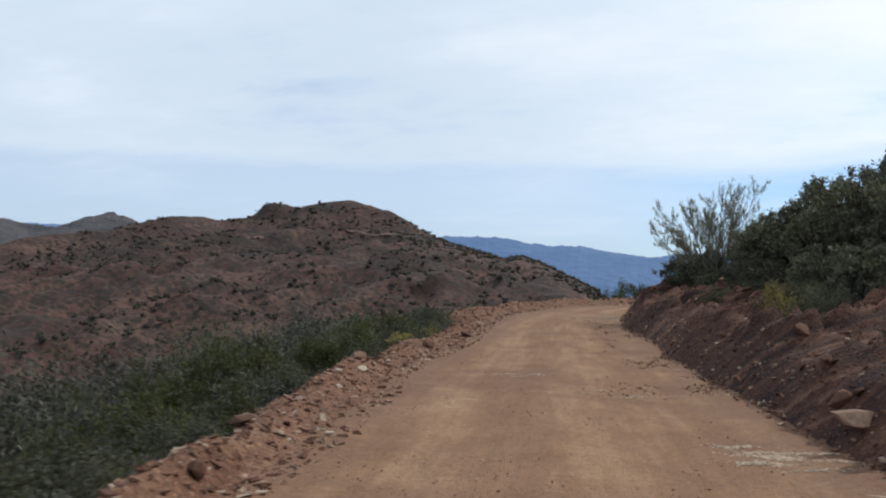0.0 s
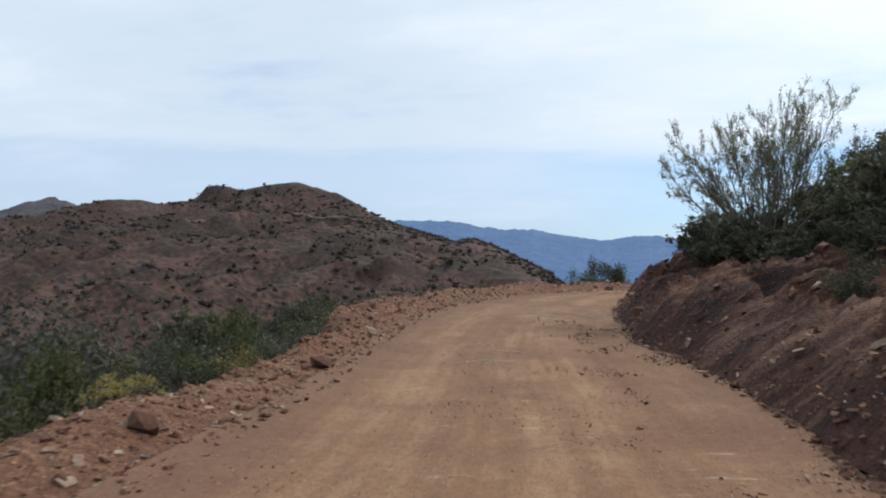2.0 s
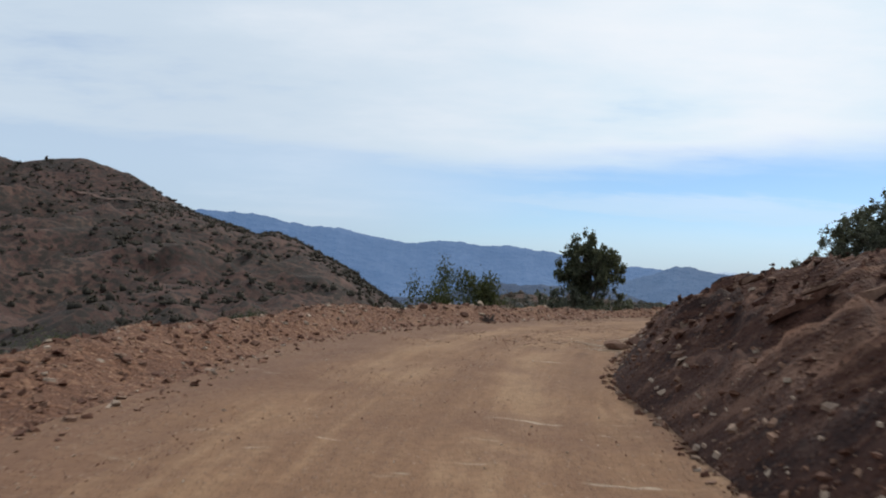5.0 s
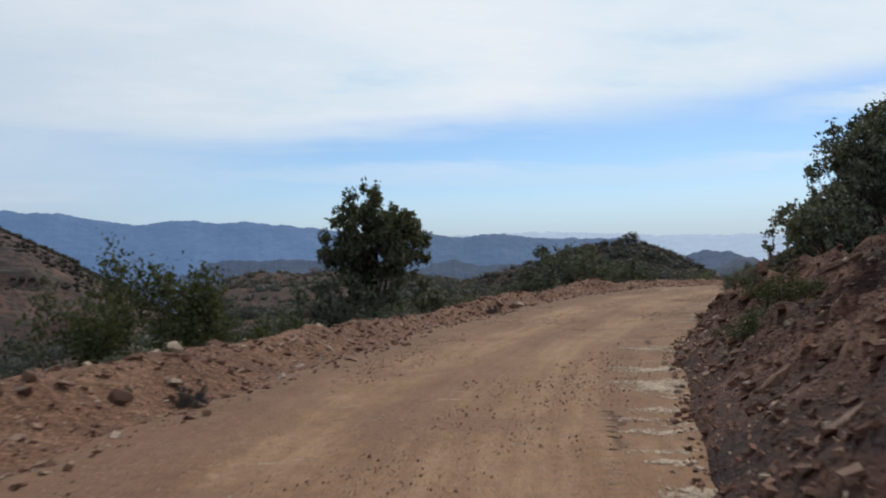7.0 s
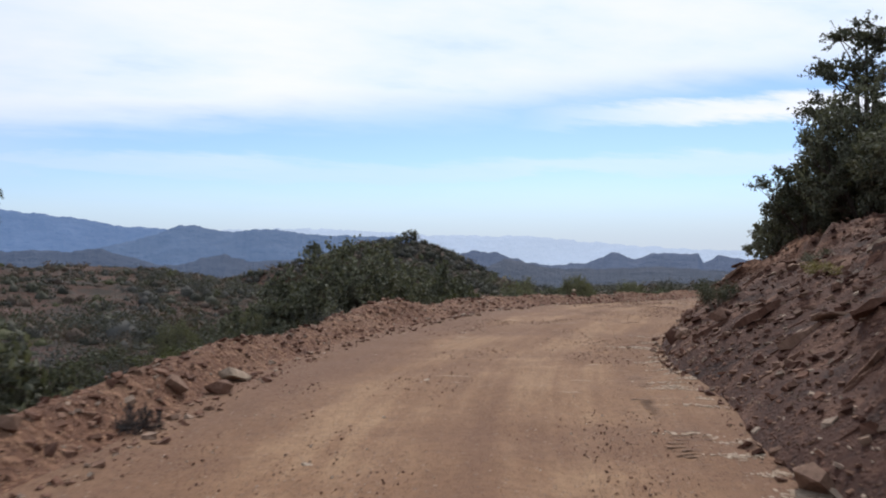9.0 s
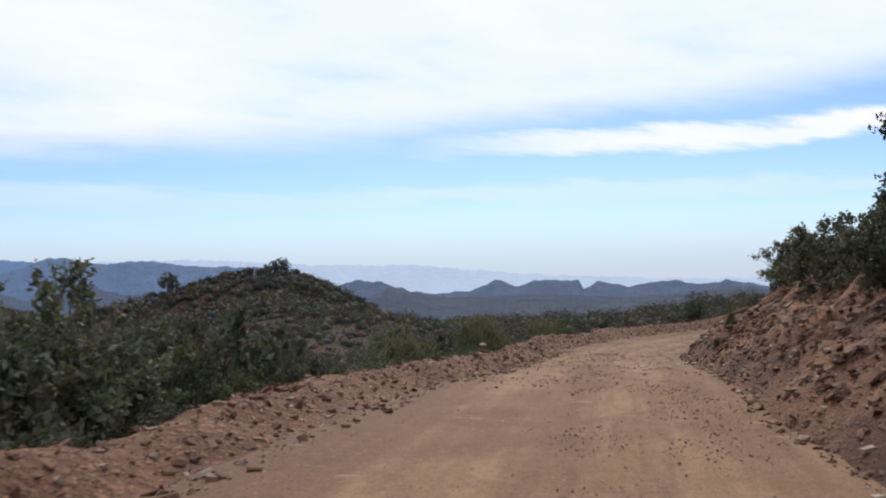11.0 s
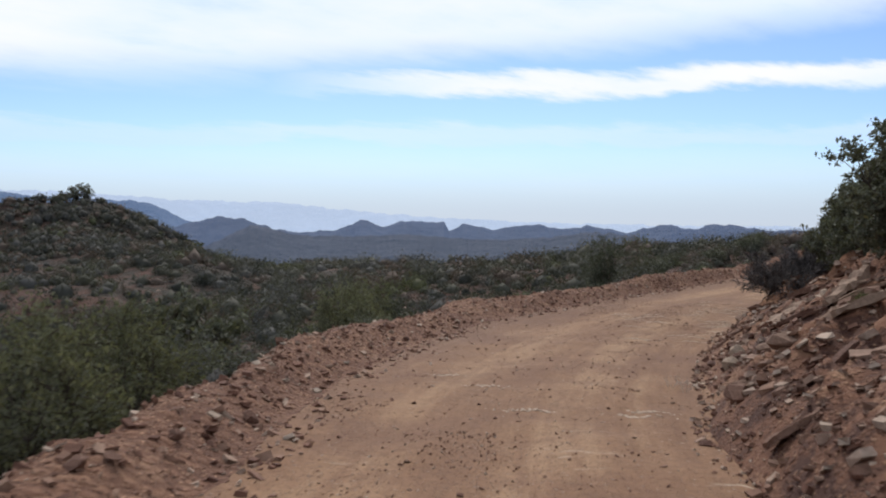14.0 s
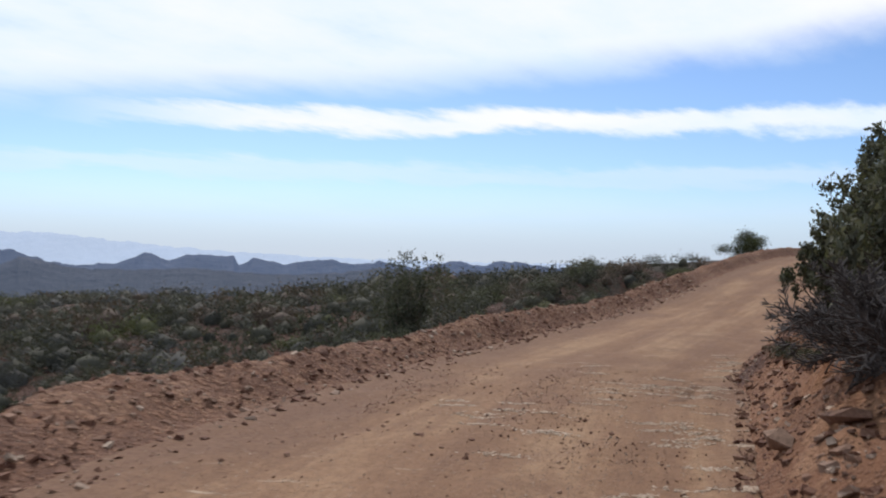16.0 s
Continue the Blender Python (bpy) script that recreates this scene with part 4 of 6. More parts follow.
rubble("berm_rubble", "broken reddish stones lying all over the windrow", 24000, (-6, 175), berm_l, (0.014, 0.085), 0.15, M_STONE, 1, lie=True)
rubble("toe_rubble", "small broken stones fallen to the foot of the bank", 11000, (-6, 152), toe_l, (0.012, 0.075), 0.2, M_STONE, 2, lie=True)
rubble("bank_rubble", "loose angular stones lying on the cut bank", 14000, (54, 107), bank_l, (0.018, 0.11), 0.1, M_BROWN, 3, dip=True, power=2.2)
rubble("bank_rubble", "loose orange-tan stones lying on the cut bank", 11500, (105, 152), bank_l, (0.018, 0.11), 0.1, M_STONE, 23, dip=True, power=2.2)
rubble("earth_bank_rubble", "scattered small stones in the earth of the first cut bank", 4200, (-6, 54), bank_l, (0.018, 0.11), 0.05, M_BROWN, 13, dip=True)
rubble("tan_rubble", "pale tan slabs and shards of broken bedrock on the bank", 4200, (109, 141), bank_l, (0.025, 0.13), 0.12, M_TAN, 5, dip=True, power=1.9)
rubble("road_gravel", "dark gravel and small stones scattered on the road", 14000, (4, 62), road_l, (0.005, 0.018), 0.25, M_STONE, 14, "gravel", PEBBLES, patchy=0.3)
rubble("road_gravel", "dark gravel and small stones scattered on the road", 60000, (62, 150), road_l, (0.005, 0.021), 0.25, M_STONE, 4, "gravel", PEBBLES, patchy=0.28)
rubble("pale_gravel", "pale chips of stone scattered over the road", 3600, (4, 150), road_l, (0.005, 0.022), 0.2, M_PALE, 24, "gravel", PEBBLES, power=2.6)


def shoulder_l(rng, s):
    return right_edge(s) - np.abs(rng.normal(0, 0.95, len(s)))


rubble("shoulder_gravel", "loose stones and clods on the rough shoulder of the road", 7000, (14, 46), shoulder_l, (0.010, 0.045), 0.25, M_STONE, 34, "gravel", lie=True, power=2.6, patchy=0.3)
rubble("road_stones", "brown stones scattered over the road", 1500, (110, 150), road_l, (0.012, 0.038), 0.2, M_STONE, 35, "gravel", lie=True, power=2.0)


def tread_marks(name, label, spans, seed):
    """Ridges of soil pressed up between the cleats of a heavy tyre."""
    rng = np.random.default_rng(seed)
    s = np.concatenate([np.arange(a, b_, 0.135) for a, b_, l0 in spans])
    l = np.concatenate([np.full(len(np.arange(a, b_, 0.135)), l0) for a, b_, l0 in spans]) + 0.12 * fbm(s * 0.15, s * 0, 2, 83)
    keep = (fbm(s * 0.45, s * 0 + 7, 2, 85) > -0.1) & (rng.uniform(0, 1, len(s)) < 0.85)
    s, l = s[keep] + rng.normal(0, 0.012, keep.sum()), l[keep] + rng.normal(0, 0.03, keep.sum())
    x, y = to_xy(s, l)
    tx, ty = line_at(s)[3:]
    n = len(s)
    sc = np.stack([rng.uniform(0.03, 0.045, n), rng.uniform(0.2, 0.3, n), rng.uniform(0.002, 0.005, n)], 1)
    v, f = spread(SHARDS, rng.integers(0, 6, n), np.stack([x, y, land(x, y, s, l)], 1), rot_z(np.arctan2(ty, tx) + rng.normal(0.12, 0.06, n)), sc)
    return tagged(new(name, mesh_of(name, v, f, M_TREAD)), label, "tyre marks", kind="stuff")


tread_marks("tread_marks", "ridged tyre tread marks pressed into the loose soil of the road", ((34, 47, 2.35), (36, 44, 1.75), (61, 71, 1.2), (76, 104, 1.55), (112, 122, 1.5), (138, 150, 1.6)), 31)


def place_rock(s, l, size, k, label, group="", pale=False, turn=None, lift=0.25, name="rock"):
    x, y = (float(v[0]) for v in to_xy(np.array([s]), np.array([l])))
    z = float(land(np.array([x]), np.array([y]), np.array([s], float), np.array([l], float))[0])
    ob = new(name, (PALE_MESH if pale else ROCK_MESH)[k])
    rng = random.Random(int(s * 100 + l * 10))
    rx, ry, rz = turn or (rng.uniform(-15, 15), rng.uniform(-15, 15), rng.uniform(0, 360))
    ob.matrix_world = pose(x, y, z + size * lift, rx, ry, rz) @ Matrix.Diagonal((size, size, size, 1))
    return tagged(ob, label, "rock", group)


# rocks that stand out by themselves
place_rock(40.3, -3.25, 0.27, 6, "flat tan slab of rock tilted on the road edge", pale=True, turn=(28, 20, 60), lift=0.45)
place_rock(45.7, -4.5, 0.27, 0, "rounded reddish boulder half buried in the windrow")
place_rock(44.9, -4.6, 0.25, 1, "dark reddish boulder half buried in the windrow")
place_rock(34.4, -3.2, 0.27, 2, "dark brown boulder lying on the windrow")
place_rock(20.8, -4.3, 0.30, 5, "brown angular rock on the outer edge of the windrow")
place_rock(18.8, -3.8, 0.17, 7, "pale flat rock on the outer edge of the windrow", pale=True)
place_rock(27.6, -3.8, 0.26, 3, "reddish upright stone on the windrow")
place_rock(12.8, -4.2, 0.32, 8, "flat pale brown rock among the bushes")
place_rock(11.6, 3.5, 0.42, 6, "flat dark slab fallen to the foot of the bank", turn=(4, 8, 30))
place_rock(11.1, 3.9, 0.36, 7, "grey slab leaning against the foot of the bank", turn=(40, 10, 80), lift=0.5)
place_rock(12.6, 3.6, 0.26, 1, "small reddish rock at the foot of the bank")
place_rock(12.0, 4.2, 0.22, 3, "small grey rock at the foot of the bank")
place_rock(71.6, -4.0, 0.17, 5, "pale pinkish boulder on the crest of the windrow", pale=True)
place_rock(72.8, -4.6, 0.19, 8, "pale tilted slab on the windrow", pale=True, turn=(35, 15, 40), lift=0.5)
place_rock(74.4, -4.8, 0.22, 2, "dark reddish boulder on the windrow")
place_rock(70.5, -4.1, 0.19, 0, "reddish boulder in the windrow")
place_rock(69.6, -5.0, 0.20, 3, "brown angular rock on the windrow")
place_rock(90.3, -3.65, 0.34, 5, "pale round boulder on the windrow", pale=True)
place_rock(88.7, -3.8, 0.24, 1, "reddish boulder beside the round one")
place_rock(89.3, -3.5, 0.22, 4, "reddish boulder on the windrow")
place_rock(95.0, 2.20, 0.27, 0, "dark brown boulder at the foot of the bank")
place_rock(85.3, 2.3, 0.26, 2, "dark grey rock at the foot of the bank")
place_rock(63.3, 1.75, 0.36, 8, "flat reddish slab at the foot of the bank", turn=(5, 6, 20))
place_rock(117.5, -3.1, 0.20, 5, "reddish block with a pale flat top on the windrow", turn=(6, 4, 10), lift=0.4)
place_rock(117.52, -3.1, 0.17, 8, "thin pale slab lying on the reddish block", pale=True, turn=(6, 4, 40), lift=1.35)
place_rock(117.6, 2.6, 0.30, 1, "dark reddish rock at the foot of the bank")
place_rock(118.6, 2.9, 0.26, 3, "dark rock at the foot of the bank")
place_rock(127.9, 2.33, 0.23, 4, "pinkish pointed rock at the foot of the bank")
place_rock(141.5, 2.6, 0.26, 2, "dark rock at the foot of the bank")
place_rock(140.6, 3.0, 0.30, 7, "reddish slab at the foot of the bank")
for s_, l_, size_ in ((122.9, 1.40, 0.13), (86.0, -1.63, 0.06), (90.8, -1.18, 0.07), (95.3, -1.96, 0.06), (76.2, 0.32, 0.07), (119.6, 1.85, 0.14), (118.7, 2.05, 0.13), (119.2, 1.65, 0.09), (118.2, 2.2, 0.12)):
    place_rock(s_, l_, size_, 7, "flat white stone pressed into the road", "white stones on the road", True, (2, 3, s_ * 50), 0.02)
rng_ = random.Random(5)
for k in range(46):
    s_ = rng_.uniform(4, 150)
    place_rock(s_, float(left_edge(np.array([s_]))[0]) - rng_.uniform(0.15, 1.0) * (float(left_edge(np.array([s_]))[0]) - float(berm_out(np.array([s_]))[0])), rng_.uniform(0.07, 0.17), rng_.randrange(9), "reddish angular rock on the windrow of soil", "rocks on the windrow")
for k in range(60):
    s_ = rng_.uniform(8, 145)
    u_ = rng_.uniform(0.1, 1) ** 1.5 * 6
    place_rock(s_, float(right_edge(np.array([s_]))[0]) + u_, rng_.uniform(0.11, 0.27), rng_.randrange(9), "angular brown rock lying on the cut bank", "rocks on the bank")


def bed_slab(rng, n=7):
    """A broken length of a bed of rock, with a ragged front edge."""
    t_ = np.linspace(-1, 1, n) + rng.uniform(-0.08, 0.08, n)
    wide = (0.30 + rng.uniform(-0.09, 0.09, n)) * (1 - 0.55 * np.abs(t_) ** 3)
    deep = (0.12 + rng.uniform(-0.03, 0.03, n)) * (1 - 0.45 * np.abs(t_) ** 3)
    wave, lift = np.cumsum(rng.normal(0, 0.03, n)), np.cumsum(rng.normal(0, 0.02, n))
    v = []
    for k in range(n):
        j_ = rng.normal(0, 0.018, (5, 2))
        for (a, b), (ja, jb) in zip(((-1, 0.75), (-0.55, 1.0), (1, 0.8), (0.9, -1), (-0.9, -1)), j_):
            v.append((t_[k], a * wide[k] + ja + wave[k], b * deep[k] + jb + lift[k]))
    f = []
    for k in range(n - 1):
        for m_ in range(5):
            p, q = k * 5 + m_, k * 5 + (m_ + 1) % 5
            f += [(p, p + 5, q + 5), (p, q + 5, q)]
    e = (n - 1) * 5
    f += [(0, 1, 2), (0, 2, 3), (0, 3, 4), (e, e + 2, e + 1), (e, e + 3, e + 2), (e, e + 4, e + 3)]
    return np.array(v), np.array(f)


def outcrop(s, u, size, seed, label, pale=False):
    """A bed of rock that runs up the bank and stands out of it."""
    rng = np.random.default_rng(seed)
    v, f = bed_slab(rng)
    x, y, z, tx, ty = (float(q[0]) for q in line_at(np.array([s])))
    l = float(right_edge(np.array([s]))[0]) + u
    px, py = x + ty * l, y - tx * l
    zz = float(land(np.array([px]), np.array([py]), np.array([s], float), np.array([l]))[0])
    ob = new("rock_outcrop", mesh_of("rock_outcrop", v, f, M_LEDGE if pale else M_ROCK))
    head = math.degrees(math.atan2(ty, tx))
    ob.matrix_world = pose(px, py, zz - 0.05 * size, rng.uniform(-26, -6), -rng.uniform(16, 32) - (12 if u < 1.2 else 0), head - 90 + rng.uniform(-22, 22)) @ Matrix.Diagonal((size, size * rng.uniform(0.7, 1.3), size * rng.uniform(0.7, 1.3), 1))
    return tagged(ob, label, "rock outcrop", "bedrock ledges in the bank")


ro = random.Random(17)
for k in range(290):
    s_ = ro.uniform(58, 142)
    outcrop(s_, 0.4 + ro.random() ** 1.2 * 5.0, ro.uniform(0.13, 0.42), 300 + k, "tilted brown bedrock ledge sticking out of the bank")
for s_, u_, z_ in ((125.6, 1.9, 0.75), (124.2, 2.6, 0.7), (126.4, 3.0, 0.8), (121.0, 2.2, 0.55), (119.4, 1.9, 0.5), (122.6, 3.2, 0.9), (123.3, 1.7, 0.5), (120.2, 3.0, 0.55), (125.0, 3.4, 0.6), (114.5, 3.2, 0.8), (91.5, 2.6, 0.75), (93.5, 3.4, 0.8), (88.5, 2.6, 0.7), (127.8, 1.6, 0.6), (118.0, 2.6, 0.8), (117.0, 1.8, 0.6), (121.8, 1.2, 0.5), (132.0, 2.2, 0.7), (133.6, 1.6, 0.6), (97.0, 2.4, 0.8), (99.0, 1.8, 0.6)):
    outcrop(s_, u_, z_ * 0.62, int(s_ * 10), "large pale tan bedrock ledge sticking out of the bank", True)
for k in range(46):
    s_ = ro.uniform(6, 58)
    outcrop(s_, 1.0 + ro.random() * 3.4, ro.uniform(0.15, 0.45), 500 + k, "tilted reddish bedrock ledge sticking out of the bank")
for s_, u_, z_, k_, turn_ in ((133.5, 1.05, 0.95, 1, (-24, -25, -42)), (131.0, 1.45, 0.85, 2, (-26, -23, -38)), (129.2, 1.9, 0.7, 5, (-20, -22, -52)), (135.4, 1.9, 0.6, 4, (-18, -26, -40)), (130.0, 0.95, 0.45, 6, (-24, -20, -36)), (132.3, 2.1, 0.6, 8, (-22, -24, -44))):
    l_ = float(right_edge(np.array([s_]))[0]) + u_
    tx_, ty_ = (float(q[0]) for q in line_at(np.array([s_]))[3:])
    x_, y_ = bank_point(s_, l_)
    v, f = bed_slab(np.random.default_rng(k_), 15)
    v = v + np.random.default_rng(40 + k_).normal(0, 0.028, v.shape) * (0.4, 1, 1)
    ob = new("boulder", mesh_of("boulder", v, f, M_LEDGE))
    ob.matrix_world = pose(x_, y_, ground_z(x_, y_) - 0.03, turn_[0], turn_[1], math.degrees(math.atan2(ty_, tx_)) + turn_[2]) @ Matrix.Diagonal((z_, z_ * 0.9, z_ * 1.0, 1))
    tagged(ob, "broad pale slab of bedrock jutting out of the orange bank", "rock", "slabs in the bank")
# boulders in the bank past the pale ledges
for s_, u_, size_, k_ in ((128.3, 1.5, 0.46, 2), (133.0, 0.15, 0.28, 6), (132.6, 0.3, 0.26, 7), (132.1, 0.5, 0.32, 3), (131.5, 0.36, 0.31, 4), (134.6, 1.0, 0.33, 1), (133.2, 0.45, 0.2, 2), (127.6, 0.9, 0.3, 8), (130.2, 0.7, 0.26, 1), (129.0, 0.8, 0.30, 4), (131.6, 0.45, 0.22, 0), (128.2, 0.35, 0.20, 2), (130.9, 2.3, 0.42, 8), (132.6, 1.9, 0.36, 6), (127.2, 2.2, 0.40, 5)):
    place_rock(s_, float(right_edge(np.array([s_]))[0]) + u_, size_ * 0.72, k_, "pale tan angular boulder sitting in the orange bank", "boulders in the bank", pale=size_ > 0.3, lift=0.1)


def pale_patch(n, s0, l0, ds, dl, seed):
    """Chalky flakes of crushed rock pressed into the road."""
    rng = np.random.default_rng(seed)
    # small flakes gathered in streaks
    n, streaks = n * 14, max(n // 4, 5)
    k = rng.integers(0, streaks, n)
    s, l = s0 + rng.normal(0, ds, streaks)[k] + rng.normal(0, 0.05, n), l0 + rng.normal(0, dl, streaks)[k] + rng.normal(0, 0.16, n)
    l = np.minimum(l, right_edge(s) - np.abs(rng.normal(0.05, 0.12, n)))
    x, y = to_xy(s, l)
    z = land(x, y, s, l)
    sc = np.stack([rng.uniform(0.008, 0.026, n), rng.uniform(0.012, 0.055, n), rng.uniform(0.003, 0.009, n)], 1)
    head = np.arctan2(*(np.array(line_at(s)[3:])))
    return s, l, np.stack([x, y, z + 0.004], 1), rot_z(-head + rng.normal(0, 0.45, n)), sc


bits = [pale_patch(n, s, l, ds, dl, 900 + i) for i, (n, s, l, ds, dl) in enumerate((
    (60, 11.3, 2.6, 0.5, 0.35), (120, 47.4, 0.6, 0.25, 0.6), (170, 48.2, 1.7, 0.35, 0.7), (30, 46.5, -2.4, 0.5, 0.5), (70, 67.2, 1.7, 1.6, 0.10),
    (40, 64.6, 1.2, 0.6, 0.35), (30, 63.3, 1.5, 0.5, 0.3), (40, 71.2, 1.9, 1.2, 0.25), (50, 86.5, 2.2, 2.2, 0.22), (50, 92.5, 2.2, 1.8, 0.3), (26, 96.5, 1.7, 1.0, 0.3),
    (90, 74.7, 1.8, 0.14, 0.22), (120, 72.9, 1.85, 0.4, 0.14), (40, 77.6, 1.7, 0.25, 0.12), (30, 118.0, 1.7, 0.5, 0.4), (26, 121.5, 1.4, 0.5, 0.4), (70, 146.5, 1.0, 1.8, 0.7), (70, 149.5, 1.9, 2.5, 0.35), (40, 143.0, 1.8, 1.0, 0.4), (40, 144.5, -0.3, 1.2, 0.6),
    (30, 139.5, 1.2, 1.2, 0.6), (26, 17.5, 1.2, 0.3, 0.9), (22, 21.0, 0.6, 0.4, 0.9), (26, 129.5, 0.8, 2.2, 1.0), (24, 36.0, -0.2, 0.8, 0.5)))]
bv, bf = spread(SHARDS, np.concatenate([np.arange(len(b[0])) % len(SHARDS) for b in bits]), np.vstack([b[2] for b in bits]), np.vstack([b[3] for b in bits]), np.vstack([b[4] for b in bits]))
tagged(new("chalky_flakes", mesh_of("chalky_flakes", bv, bf, M_PALE)), "pale chalky flakes of crushed rock pressed into the road", "stones", kind="stuff")


# ---------------------------------------------------------------- plants
def grow(rng, stems, height, lean, levels, kids, wiggle, lift, thick, first=0.3, shorten=0.6):
    """Limbs of a woody plant: a list of (points, radii, level)."""
    limbs = []
    todo = []
    for k in range(stems):
        a = 2 * math.pi * (k + rng.uniform(-0.3, 0.3)) / stems
        tilt = lean * rng.uniform(0.35, 1.1)
        d = np.array([math.cos(a) * math.sin(tilt), math.sin(a) * math.sin(tilt), math.cos(tilt)])
        todo.append((np.array([math.cos(a), math.sin(a), 0]) * 0.06 * min(stems - 1, 4) * height / 4, d, height * rng.uniform(0.75, 1.05), thick, 0))
    while todo:
        p, d, length, r, level = todo.pop()
        n = (5, 3, 2, 2)[min(level, 3)]
        pts, rad = [p], [r]
        for i in range(n):
            d = d + rng.normal(0, wiggle, 3) + np.array([0, 0, lift * (0.4 + level * 0.3)]) / n
            d /= np.linalg.norm(d)
            p = p + d * length / n
            pts.append(p)
            rad.append(r * (1 - 0.8 * (i + 1) / n))
        limbs.append((np.array(pts), np.array(rad), level))
        if level + 1 < levels:
            for _ in range(kids[level]):
                t_ = rng.uniform(first if level == 0 else 0.2, 1.0)
                i = min(int(t_ * n), n - 1)
                q = pts[i] + (pts[i + 1] - pts[i]) * (t_ * n - i)
                side = rng.normal(size=3)
                ax = pts[i + 1] - pts[i]
                ax /= np.linalg.norm(ax)
                side -= ax * (side @ ax)
                side /= np.linalg.norm(side)
                ang = rng.uniform(0.45, 1.0)
                todo.append((q, ax * math.cos(ang) + side * math.sin(ang), length * shorten * rng.uniform(0.6, 1.1) * (1.1 - 0.45 * t_), rad[i] * 0.62, level + 1))
    return limbs


def limbs_mesh(name, limbs, material, thinnest=0.0):
    vs, fs, base = [], [], 0
    for pts, rad, level in limbs:
        k = (6, 4, 3, 3, 3)[min(level, 4)] if rad[0] > 0.03 else (4, 3, 3, 3, 3)[min(level, 4)]
        tang = np.gradient(pts, axis=0)
        tang /= np.linalg.norm(tang, axis=1)[:, None]
        ref = np.array([1.0, 0.2, 0.1]) if abs(tang[0, 0]) < 0.8 else np.array([0.1, 1.0, 0.2])
        a = np.cross(tang, ref)
        a /= np.linalg.norm(a, axis=1)[:, None]
        b = np.cross(tang, a)
        ang = np.arange(k) * 2 * np.pi / k
        ring = np.maximum(rad, thinnest)[:, None, None] * (np.cos(ang)[None, :, None] * a[:, None] + np.sin(ang)[None, :, None] * b[:, None]) + pts[:, None]
        n = len(pts)
        vs.append(ring.reshape(-1, 3))
        i = np.arange((n - 1) * k)
        j = i // k * k + (i % k + 1) % k
        fs.append(np.stack([i, j, j + k, i + k], 1) + base)
        base += n * k
    return mesh_of(name, np.vstack(vs), np.vstack(fs), material, True)


def leaves_mesh(name, rng, limbs, n, level, spread_r, size, material, top=None, blade=False):
    """Single leaves set round the outer twigs."""
    tips = np.vstack([p[1:] for p, r, lv in limbs if lv >= level])
    c = tips[rng.integers(0, len(tips), n)] + rng.normal(0, spread_r, (n, 3))
    c[:, 2] = np.maximum(c[:, 2], 0.02)
    if top:
        c = c[c[:, 2] < top]
        n = len(c)
    t_ = rot_any(rng, n)
    w = size * rng.uniform(0.6, 1.35, n)
    a, b, up = t_[:, 0] * w[:, None], t_[:, 1] * (w * 0.52)[:, None], t_[:, 2] * (w * 0.12)[:, None]
    if blade:
        v = np.stack([c - a + b, c + a * 1.1, c - a * 0.8 - b], 1).reshape(-1, 3)
        return mesh_of(name, v, np.arange(3 * n).reshape(n, 3), material)
    v = np.stack([c - a, c + b * 0.9 + up, c + a, c - b * 0.9 + up], 1).reshape(-1, 3)
    f = np.arange(4 * n).reshape(n, 4)
    return mesh_of(name, v, f, material)


